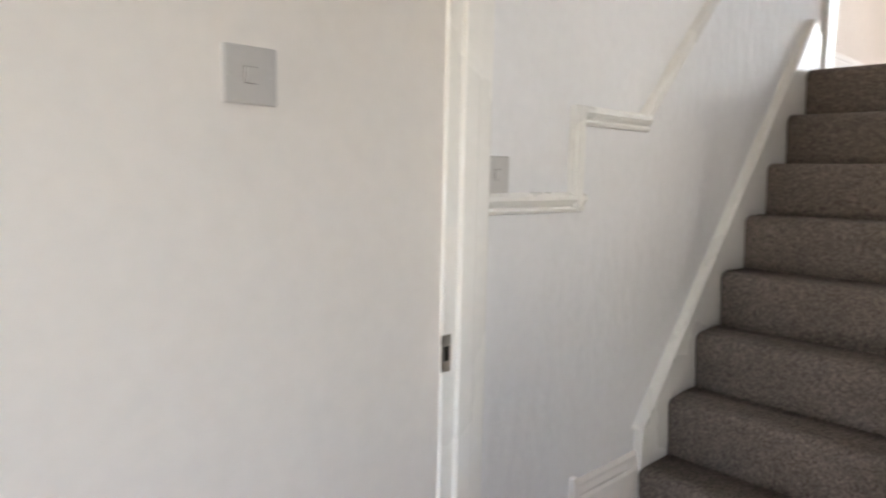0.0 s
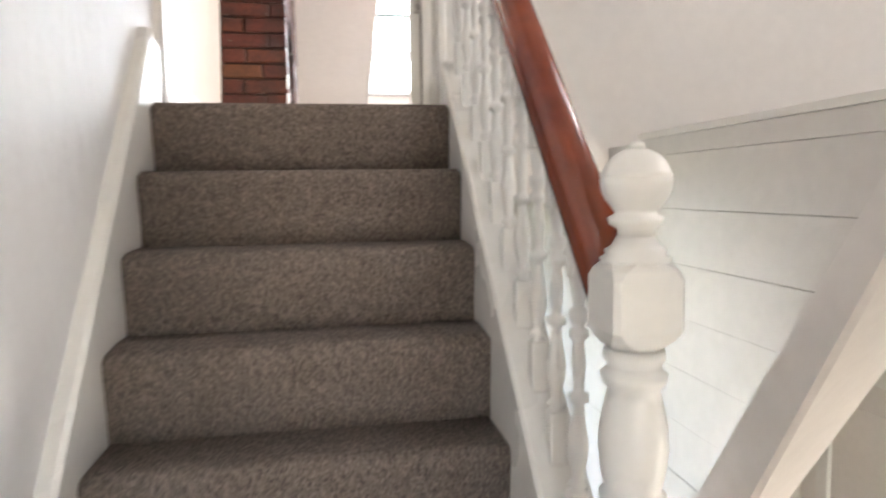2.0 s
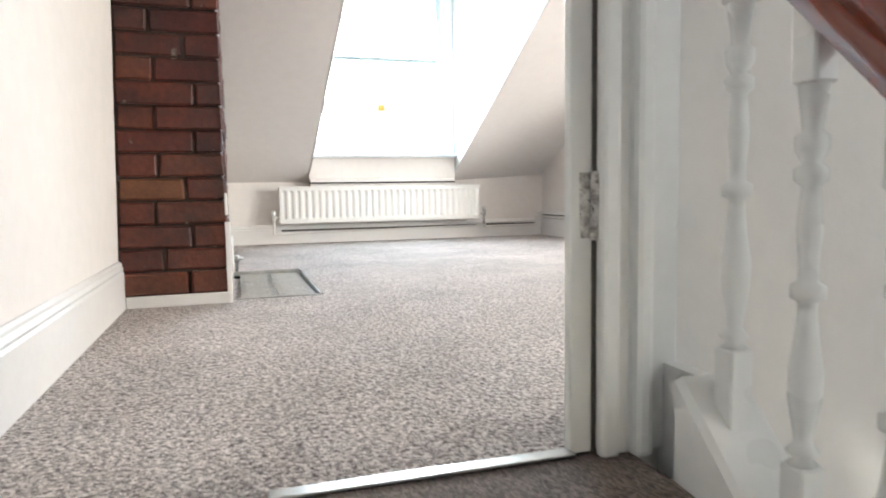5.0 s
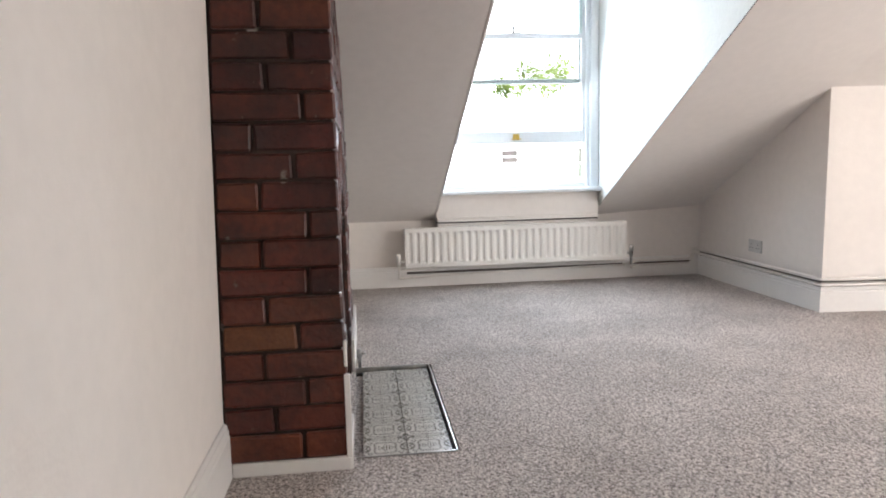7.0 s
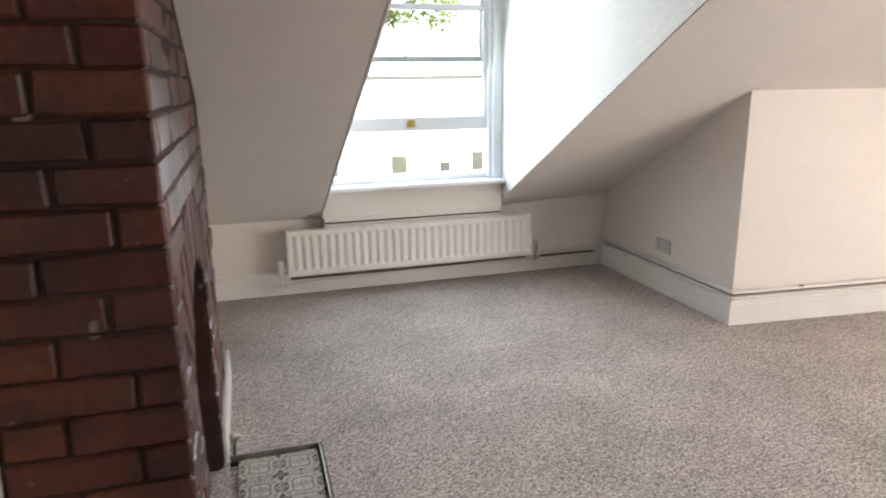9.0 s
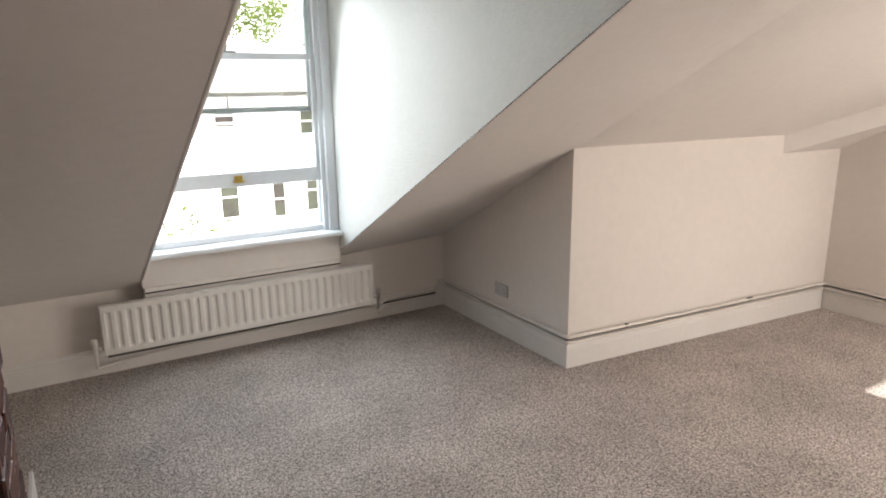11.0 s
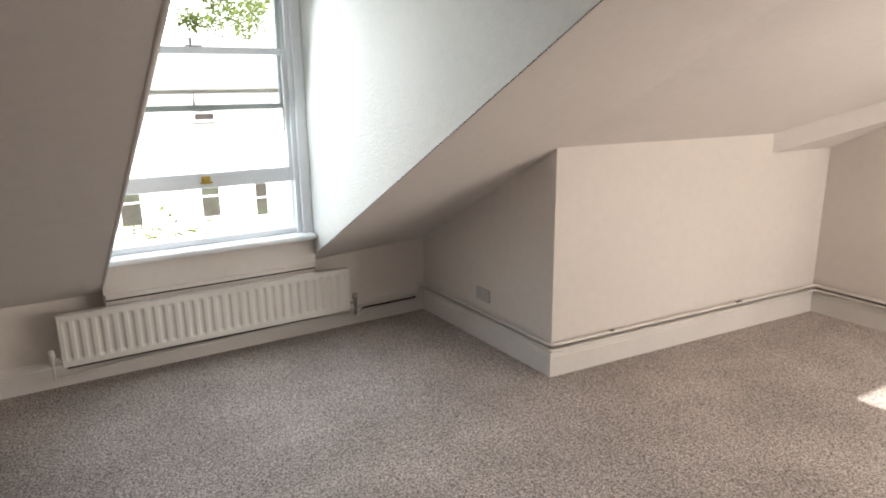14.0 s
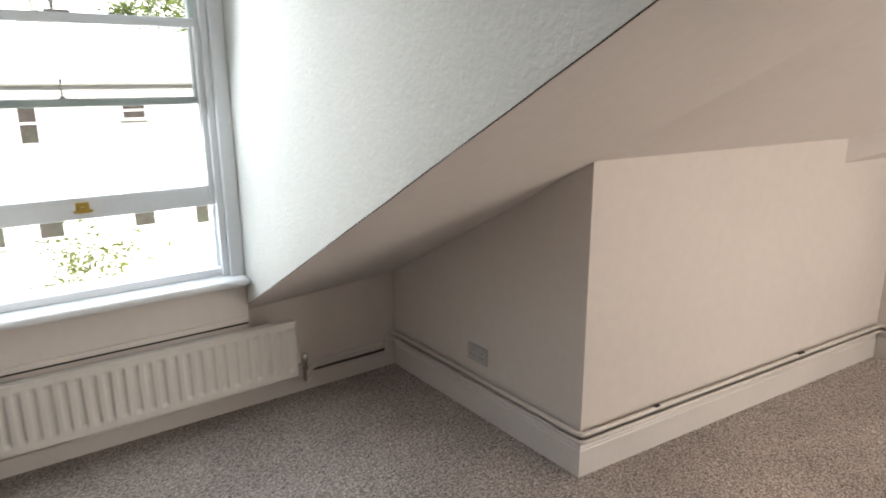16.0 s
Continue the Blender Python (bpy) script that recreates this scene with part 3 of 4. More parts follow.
def octablock(bm, z0, z1, h, ch):
    """A square block with tapered, chamfered ends."""
    rows = [(z0, h * 0.66), (z0 + 0.008, h * 0.84), (z0 + 0.018, h * 0.95), (z0 + 0.03, h), (z1 - 0.03, h), (z1 - 0.018, h * 0.95), (z1 - 0.008, h * 0.84), (z1, h * 0.66)]
    rings = []
    for z, s in rows:
        c = ch if s == h else s * (0.3 if s > h * 0.9 else 0.55 if s > h * 0.8 else 0.75)
        rings.append([bm.verts.new((NX + sx * (s - (c if k else 0)), NY + sy * (s - (0 if k else c)), z))
                      for sx, sy, ks in ((1, 1, (1, 0)), (-1, 1, (0, 1)), (-1, -1, (1, 0)), (1, -1, (0, 1))) for k in (ks[::-1])])
    n = 8
    for a, b in zip(rings, rings[1:]):
        for k in range(n):
            bm.faces.new((a[k], a[(k + 1) % n], b[(k + 1) % n], b[k]))
    bm.faces.new(rings[0][::-1])
    bm.faces.new(rings[-1])
    bmesh.ops.recalc_face_normals(bm, faces=bm.faces)


bm = bmesh.new()
ball = [(1.585, 0.024), (1.596, 0.025), (1.603, 0.036), (1.612, 0.038), (1.617, 0.028), (1.622, 0.030)]
for k in range(1, 12):
    a = -1.0 + k * (2.45 / 11)
    ball.append((1.660 + 0.046 * math.sin(a), 0.048 * math.cos(a)))
ball[11:11] = [(1.664, 0.049), (1.666, 0.0465), (1.668, 0.049)]
ball = sorted(ball, key=lambda q: q[0])
ball += [(1.7045, 0.012), (1.712, 0.010), (1.716, 0.003)]
lathe(bm, ball, NX, NY, 28)
part("ball_finial", bm, GLOSS, bal, "white turned ball finial")
bm = bmesh.new()
lathe(bm, [(1.548, 0.044), (1.556, 0.049), (1.562, 0.040), (1.568, 0.042), (1.574, 0.032), (1.586, 0.026)], NX, NY, 28)
octablock(bm, 1.430, 1.560, 0.0505, 0.008)
part("newel_block", bm, GLOSS, bal)
bm = bmesh.new()
lathe(bm, [(1.02, 0.046), (1.036, 0.048), (1.042, 0.040), (1.06, 0.038), (1.085, 0.048), (1.105, 0.049), (1.115, 0.040), (1.125, 0.041), (1.135, 0.049), (1.15, 0.049), (1.155, 0.043), (1.20, 0.043),
           (1.205, 0.049), (1.222, 0.050), (1.228, 0.041), (1.25, 0.047), (1.29, 0.052), (1.32, 0.050), (1.36, 0.041), (1.375, 0.037), (1.383, 0.047), (1.396, 0.049), (1.402, 0.040), (1.412, 0.040),
           (1.418, 0.046), (1.43, 0.044)], NX, NY, 28)
for v in bm.verts:
    v.co.x, v.co.y = NX + (v.co.x - NX) * 0.94, NY + (v.co.y - NY) * 0.94
part("newel_shaft", bm, GLOSS, bal)
bm = bmesh.new()
octablock(bm, L - 0.05, 1.04, 0.0505, 0.008)
part("newel_base", bm, GLOSS, bal)

for ob in bal.children:
    if ob.name.split(".")[0] in ("ball_finial", "newel_block", "newel_shaft"):
        ob.data.transform(Matrix.Translation((0, 0, -0.012)))

# handrail of the lower flight, falling away behind the newel
low = thing("lower_handrail", (1.0, 2.4, 0.9), "varnished mahogany handrail of the flight going down", "handrail")
bm = bmesh.new()
sweep(bm, [(u * 0.7, w * 0.7) for u, w in prof], [(0.975, 2.405, 0.955), (1.45, 2.42, 0.60)], smooth=True)
part("rail", bm, MAHOG, low)
bm = bmesh.new()
bbox(bm, 1.43, 2.375, DOWN, 1.50, 2.445, 0.66, 0.006)
part("post", bm, GLOSS, low)


# ---- doorways ----
def architrave(bm, x0, x1, z0, z1, y, w=0.07, d=0.022, out=-1):
    """Moulded architrave round a doorway in a wall that faces along y."""
    for side, xe in ((-1, x0), (1, x1)):
        a, b = (xe - w, xe) if side < 0 else (xe, xe + w)
        bbox(bm, a, y, z0, b, y + out * d * 0.6, z1 + w, 0.003)
        o0, o1 = (a, a + 0.022) if side < 0 else (b - 0.022, b)
        bbox(bm, o0, y, z0, o1, y + out * d, z1 + w, 0.006)
        bbox(bm, (b - 0.012 if side < 0 else a), y, z0, (b if side < 0 else a + 0.012), y + out * d * 0.85, z1, 0.004)
    bbox(bm, x0, y, z1, x1, y + out * d * 0.6, z1 + w, 0.003)
    bbox(bm, x0 - w + 0.022, y, z1 + w - 0.022, x1 + w - 0.022, y + out * d, z1 + w + 0.0015, 0.006)


door1 = thing("door_1", (0.43, 3.83, F), "white painted door frame of the attic doorway with worn hinge", "door frame", kind="structure")
bm = bmesh.new()
bbox(bm, DX0 - 0.002, 3.775, F - 0.02, DX0 + 0.012, 3.885, DZ, 0.003)
bbox(bm, DX1 - 0.012, 3.787, F, DX1 + 0.002, 3.885, DZ, 0.003)
bbox(bm, 0.796, 3.785, F, 0.8315, 3.803, DZ - 0.03, 0.002)
bbox(bm, DX0 + 0.012, 3.775, DZ - 0.03, DX1 - 0.012, 3.885, DZ + 0.002, 0.003)
part("lining", bm, GLOSS, door1)
AX = 0.834
bm = bmesh.new()
bbox(bm, AX, 3.756, F - 0.004, AX + 0.030, 3.7795, DZ, 0.007)
bbox(bm, AX + 0.027, 3.766, F - 0.004, AX + 0.052, 3.7795, DZ + 0.03, 0.004)
bbox(bm, AX + 0.048, 3.744, F - 0.004, AX + 0.080, 3.7795, DZ + 0.07, 0.010)
bbox(bm, AX + 0.079, 3.768, F - 0.004, AX + 0.135, 3.7795, DZ + 0.07, 0.004)
bbox(bm, DX0 - 0.035, 3.762, F + 0.004, DX0 - 0.001, 3.7795, DZ + 0.07, 0.006)
bbox(bm, DX0, 3.762, DZ, AX, 3.7795, DZ + 0.07, 0.006)
part("architrave", bm, GLOSS, door1)
bm = bmesh.new()
bbox(bm, 0.831, 3.783, F, 0.838, 3.788, DZ)
part("shadow_gap", bm, GAPSHADE, door1)
for zc in (F + 0.37, F + 1.6):
    bm = bmesh.new()
    lathe(bm, [(zc - 0.05, 0.006), (zc - 0.049, 0.008), (zc - 0.02, 0.008), (zc - 0.018, 0.0055), (zc - 0.014, 0.008), (zc + 0.02, 0.008), (zc + 0.022, 0.0055), (zc + 0.026, 0.008), (zc + 0.049, 0.008), (zc + 0.05, 0.004)], 0.833, 3.778, 10)
    bbox(bm, 0.812, 3.784, zc - 0.048, 0.829, 3.7885, zc + 0.048, 0.001)
    for v in bm.verts:
        v.co += noise.noise_vector(v.co * 60) * 0.004
    part("hinge", bm, HINGE, door1, "paint-clogged worn butt hinge")
# the leaf stands folded right back against the partition
leaf = thing("attic_door", (DX1, 3.92, F), "white panelled attic door folded back against the wall", "door")
bm = bmesh.new()
bbox(bm, DX1 + 0.02, 3.905, F + 0.012, DX1 + 0.76, 3.94, DZ - 0.01, 0.002)
part("leaf", bm, GLOSS, leaf)

door2 = thing("door_2", (0.5, 1.45, L), "white painted lining of the landing doorway with a strike plate", "door frame", kind="structure")
bm = bmesh.new()
bbox(bm, 0.104, 1.392, L, 0.128, 1.52, 2.3, 0.004)
bbox(bm, 0.127, 1.428, L, 0.141, 1.47, 2.285, 0.003)
bbox(bm, 0.975, 1.392, L, 1.002, 1.52, 2.3, 0.004)
bbox(bm, 0.128, 1.392, 2.28, 0.975, 1.52, 2.302, 0.004)
part("lining", bm, GLOSS, door2)
bm = bmesh.new()
bbox(bm, 0.127, 1.388, 1.035, 0.1305, 1.414, 1.112, 0.001)
part("strike_plate", bm, METAL, door2, "steel strike plate")
bm = bmesh.new()
bbox(bm, 0.1305, 1.394, 1.058, 0.1315, 1.408, 1.088)
part("keep_hole", bm, DARKGAP, door2)
bm = bmesh.new()
bbox(bm, 0.03, 1.51, L, 0.104, 1.53, 2.37, 0.006)
part("architrave", bm, GLOSS, door2)


def hall_door(name, y0, y1, ztop, lab):
    d = thing(name, (3.28, (y0 + y1) / 2, DOWN), lab, "door", kind="structure")
    bm = bmesh.new()
    for a, b in ((y0 - 0.09, y0), (y1, y1 + 0.09)):
        bbox(bm, 3.26, a, DOWN, 3.302, b, ztop + 0.09, 0.008)
    bbox(bm, 3.26, y0, ztop, 3.302, y1, ztop + 0.09, 0.008)
    bbox(bm, 3.25, y0 - 0.11, ztop + 0.09, 3.302, y1 + 0.11, ztop + 0.12, 0.006)
    part("door_frame", bm, GLOSS, d)
    bm = bmesh.new()
    bbox(bm, 3.28, y0, DOWN, 3.302, y1, ztop)
    part("door_leaf", bm, WALL, d)
    for za, zb in ((DOWN + 0.2, DOWN + 0.85), (DOWN + 1.0, ztop - 0.15)):
        bm = bmesh.new()
        bbox(bm, 3.272, y0 + 0.12, za, 3.281, y1 - 0.12, zb, 0.004)
        part("door_panel", bm, WALL, d)


hall_door("door_3", 4.02, 4.75, 0.60, "cream panelled door in a white moulded frame")
hall_door("door_4", 3.0, 3.72, 0.62, "white panelled door in the hall below")

# ---- dado rail and switches on the stair side ----
DADO = [(0.0, 0.0), (0.010, 0.002), (0.013, 0.010), (0.009, 0.016), (0.016, 0.024), (0.022, 0.034), (0.020, 0.044), (0.010, 0.052), (0.0, 0.054)]


def dado(path, label):
    bm = bmesh.new()
    sweep(bm, DADO, path)
    return part("rail_length", bm, GLOSS, dado_thing)


dado_thing = thing("trim_dado_rail", (0.0, 2.0, 1.4), "white moulded dado rail stepping up the stair wall", "dado rail", kind="structure")
dado([(0.0, 1.62, 1.338), (0.0, 2.025, 1.338)], "")
dado([(0.0, 1.985, 1.572), (0.0, 2.345, 1.572)], "")
dado([(0.0, 2.335, 1.585), (0.0, 3.72, 1.585 + 1.385 * 1.06)], "")
bm = bmesh.new()
for u0, u1, t in ((0.0, 0.054, 0.008), (0.008, 0.03, 0.016), (0.026, 0.05, 0.022)):
    bbox(bm, 0.0, 1.955 + u0, 1.35, t, 1.955 + u1, 1.622, 0.004)
part("rail_upright", bm, GLOSS, dado_thing)


def light_switch(name, at, face, w, h, label, group=""):
    """A square plastic switch plate with a rocker and two screws, facing along face ('x' or 'y' sign)."""
    t = thing(name, at, label, "light switch", group)
    def put(nm, u0, v0, u1, v1, d0, d1, m, bv=0.001, lab=""):
        bm = bmesh.new()
        bbox(bm, at[0] + d0, at[1] + u0, at[2] + v0, at[0] + d1, at[1] + u1, at[2] + v1, bv)
        part(nm, bm, m, t, lab)
    put("plate", -w / 2, -h / 2, w / 2, h / 2, 0.0, 0.009, PLASTIC, 0.003)
    put("rocker", -0.0095, -0.012, 0.0095, 0.012, 0.009, 0.0125, PLASTIC, 0.0015)
    put("rocker_gap", -0.0102, -0.0127, 0.0102, 0.0127, 0.0085, 0.0095, GAPSHADE, 0)
    for s in (-1, 1):
        put("screw", s * w * 0.39 - 0.004, -0.003, s * w * 0.39 + 0.004, 0.003, 0.0085, 0.0102, METAL, 0.001)
    return t


light_switch("light_switch", (0.12, 0.984, 1.577), "x", 0.087, 0.087, "single grey-white plastic light switch on the landing wall")
light_switch("light_switch", (0.0, 1.672, 1.435), "x", 0.08, 0.088, "single grey-white plastic light switch above the dado rail")

# skirting of the lower landing
SKP = [(0.0, 0.0), (0.018, 0.0), (0.018, 0.17), (0.014, 0.18), (0.017, 0.19), (0.012, 0.205), (0.012, 0.215), (0.005, 0.225), (0.0, 0.225)]


def skirting(name, path, height, label):
    bm = bmesh.new()
    k = height / 0.225
    sweep(bm, [(u, v * k) for u, v in SKP], path)
    return structure(name, bm, SKIRT, label, "skirting")


skirting("baseboard_landing", [(0.0, 1.53, L), (0.0, 2.039, L)], 0.15, "low white moulded skirting on the landing wall")
skirting("baseboard_landing_raised", [(0.0, 2.04, L), (0.0, 2.43, L)], 0.25, "raised white moulded skirting at the foot of the stairs")
bm = bmesh.new()
bbox(bm, 0.0, 2.022, L, 0.024, 2.046, L + 0.268, 0.006)
structure("trim_skirting_return", bm, SKIRT, "white moulded end of the raised skirting", "trim")
skirting("baseboard_landing_west", [(0.12, -1.7, L), (0.12, 1.39, L)], 0.2, "white skirting under the light switch")

# ---- attic skirtings ----
SH = 0.155
skirting("baseboard_west", [(WX, 3.885, F), (WX, CHY0 - 0.001, F)], 0.17, "white moulded skirting along the west wall")
skirting("baseboard_knee", [(WX, KNEE, F), (BOXA[0], KNEE, F), (BOXA[0], BOXA[1], F), BOXB + (F,), (EX, 0.8, F)], SH, "white moulded skirting round the boxed bay")

# ---- chimney breast ----
chim = thing("chimney_breast", (0.1, 6.2, F), "exposed red brick chimney breast with a small arched fireplace", "chimney breast", kind="structure")
FY0, FY1, FZ, FR, FH = 5.83, 6.41, 2.57, 0.18, 0.29          # fireplace opening: sides, springing, arch rise and half width
bm = bmesh.new()
def chim_top(y):
    return min(TOP, roof(y) + 0.03)
cx = CHX - 0.008
for ya, yb, z0 in ((CHY0 + 0.008, FY0, F), (FY1, CHY1, F), (FY0, FY1, FZ + FR)):
    prism(bm, [(ya, z0), (yb, z0), (yb, chim_top(yb)), (ya, chim_top(ya))], "x", WX, cx)
bbox(bm, WX, FY0, F, WX + 0.08, FY1, FZ + FR)
for k in range(10):
    a0, a1 = math.pi * k / 10, math.pi * (k + 1) / 10
    yc = (FY0 + FY1) / 2
    p = [(yc + FH * math.cos(a0), FZ + FR * math.sin(a0)), (yc + FH * math.cos(a1), FZ + FR * math.sin(a1)), (yc + FH * math.cos(a1), FZ + FR), (yc + FH * math.cos(a0), FZ + FR)]
    if p[0][1] < FZ + FR - 1e-4 or p[1][1] < FZ + FR - 1e-4:
        prism(bm, p, "x", WX, cx)
part("core", bm, MORTAR, chim)
bm = bmesh.new()
bbox(bm, WX + 0.08, FY0 + 0.002, F + 0.001, WX + 0.09, FY1 - 0.002, FZ + FR)
for yy in (FY0, FY1 - 0.012):
    bbox(bm, WX + 0.09, yy, F + 0.001, cx - 0.01, yy + 0.012, FZ + 0.02)
part("fireback", bm, SOOT, chim, "soot-blackened fireplace lining")
bm = bmesh.new()
bbox(bm, WX + 0.02, CHY0 - 0.012, F, CHX + 0.01, CHY0 + 0.005, F + 0.042, 0.004)
part("plinth_strip", bm, SKIRT, chim, "white painted strip below the bricks")
bm = bmesh.new()
bbox(bm, CHX - 0.004, FY1 + 0.03, F, CHX + 0.012, CHY1 + 0.25, F + 0.15, 0.003)
part("side_skirting", bm, SKIRT, chim)
bm = bmesh.new()
bbox(bm, CHX - 0.004, CHY0 - 0.01, F, CHX + 0.014, CHY0 + 0.01, F + 0.30, 0.003)
bbox(bm, CHX - 0.002, CHY0 + 0.02, F, CHX + 0.011, HY0 + 0.3, F + 0.035, 0.002)
part("edge_strip", bm, SKIRT, chim, "white painted edge strip")


def brick_mesh(w, h, d):
    """One worn brick, its arrises knocked off unevenly."""
    bm = bmesh.new()
    bbox(bm, -w / 2, -d, 0, w / 2, 0, h, 0.006, 1)
    for v in bm.verts:
        v.co += noise.noise_vector(v.co * 25 + Vector((w * 90, h * 70, d))) * 0.0055
    me = bpy.data.meshes.new("brick")
    bm.to_mesh(me)
    bm.free()
    me.materials.append(BRICK)
    return me


def flare(z):
    """The plaster creeps over the bricks as the wall climbs."""
    return 0.034 * min(1.0, max(0.0, (z - F - 0.15) / 1.4))


bm = bmesh.new()
za, zb = F + 0.15, F + 1.55
low3 = [bm.verts.new((WX - 0.01, CHY0 - 0.32, za)), bm.verts.new((WX + 0.001, CHY0 - 0.002, za)), bm.verts.new((WX - 0.01, CHY0 + 0.02, za))]
mid3 = [bm.verts.new((WX - 0.0, CHY0 - 0.32, zb)), bm.verts.new((WX + 0.036, CHY0 - 0.002, zb)), bm.verts.new((WX - 0.0, CHY0 + 0.02, zb))]
top3 = [bm.verts.new((WX - 0.0, CHY0 - 0.32, TOP)), bm.verts.new((WX + 0.036, CHY0 - 0.002, TOP)), bm.verts.new((WX - 0.0, CHY0 + 0.02, TOP))]
for a, b in ((low3, mid3), (mid3, top3)):
    for k in range(3):
        bm.faces.new((a[k], a[(k + 1) % 3], b[(k + 1) % 3], b[k]))
bmesh.ops.recalc_face_normals(bm, faces=bm.faces)
part("plaster_edge", bm, ROOMWALL, chim, "warm white plaster lapping over the bricks")
COURSE, BH = 0.0845, 0.0775
shapes = {}


def lay(u0, u1, z, end, orange=False, seed=0):
    """A brick from u0 to u1 along the end (x) or the side (y) of the breast."""
    w = round(u1 - u0, 3)
    key = (w, seed % 3)
    if key not in shapes:
        shapes[key] = brick_mesh(w, BH, 0.02 + 0.0001 * (seed % 3))
    me = shapes[key]
    ob = new("brick", me)
    ob.parent = chim
    jut = random.uniform(-0.001, 0.006)
    if end:
        m = Matrix.Translation(((u0 + u1) / 2, CHY0 + 0.014 - 0.02 + 0.0 - jut + 0.006, z)) @ Matrix.Rotation(math.pi + random.uniform(-0.008, 0.008), 4, "Z")
    else:
        m = Matrix.Translation((CHX - 0.006 + jut, (u0 + u1) / 2, z)) @ Matrix.Rotation(-math.pi / 2 + random.uniform(-0.008, 0.008), 4, "Z")
    ob.matrix_world = m @ Matrix.Rotation(random.uniform(-0.018, 0.018), 4, "Y")
    if orange:
        ob.data = me.copy()
        ob.data.materials[0] = ORANGE
    return ob


n = 0
while True:
    z = F + 0.045 + n * COURSE
    if z + BH > TOP - 0.02:
        break
    x0, x1 = WX + 0.004 + flare(z) + random.uniform(0, 0.007), CHX
    split = x0 + (0.130 if n % 2 else 0.238) + random.uniform(-0.022, 0.022)
    lay(x0, split - 0.005, z, True, n == 4, n)
    lay(split + 0.005, x1 + 0.004, z, True, False, n + 1)
    y = CHY0 + (0.0 if n % 2 else -0.0)
    first_len = 0.225 if n % 2 else 0.105
    k = 0
    while y < CHY1 - 0.03:
        e = min(y + (first_len if k == 0 else 0.225) + random.uniform(-0.014, 0.014), CHY1)
        if CHY1 - e < 0.06:
            e = CHY1
        a, b = y + 0.012 * (k > 0), e
        y, k = e, k + 1
        if z + BH > roof(b) - 0.01:
            continue
        if k == 1:
            a += 0.02
        yc = (FY0 + FY1) / 2
        if z > FZ:
            dz = min(1.0, (z - FZ) / (FR + 0.20))
            half = (FH + 0.17) * math.sqrt(1 - dz * dz)
        else:
            half = FH
        lo, hi = yc - half, yc + half
        if half > 0.01 and b > lo and a < hi:
            if a < lo - 0.03:
                lay(a, lo, z, False, False, n + k)
            if b > hi + 0.03:
                lay(hi, b, z, False, False, n + k)
            continue
        lay(a, b, z, False, False, n + k)
    n += 1
# soldier bricks fanned round the arch
NV = 13
for k in range(NV):
    a = math.pi * (k + 0.5) / NV
    me = shapes.setdefault(("soldier", k % 3), brick_mesh(0.205, 0.072, 0.0201 + 0.0001 * (k % 3)))
    ob = new("brick", me)
    ob.parent = chim
    way = Vector((0.0, math.cos(a) * FH, math.sin(a) * FR))
    out = Vector((0.0, math.cos(a) * FR, math.sin(a) * FH)).normalized()
    out = (out + Vector((0.0, 0.0, 0.8))).normalized()
    c = Vector((CHX - 0.004 + random.uniform(0, 0.004), (FY0 + FY1) / 2, FZ)) + way + out * 0.11
    turn = math.atan2(out.z, out.y)
    ob.matrix_world = Matrix.Translation(c) @ Matrix.Rotation(turn, 4, "X") @ Matrix.Rotation(-math.pi / 2, 4, "Z") @ Matrix.Rotation(math.pi, 4, "Y") @ Matrix.Translation((0, 0, -0.036))
bm = bmesh.new()
bbox(bm, CHX - 0.002, CHY0 - 0.008, F + 0.325, CHX + 0.008, CHY0 + 0.012, F + 0.405, 0.003)
part("plaster_dab", bm, SKIRT, chim, "dab of white plaster on the corner")

# ---- hearth ----
hearth = thing("tiled_hearth", (0.48, 6.0, F - 0.03), "sunken hearth of cream and grey patterned tiles edged with metal", "hearth", kind="structure")
NT = (2, 6)
tw, th = (HX1 - HX0 - 0.05) / NT[0], (HY1 - HY0 - 0.03) / NT[1]


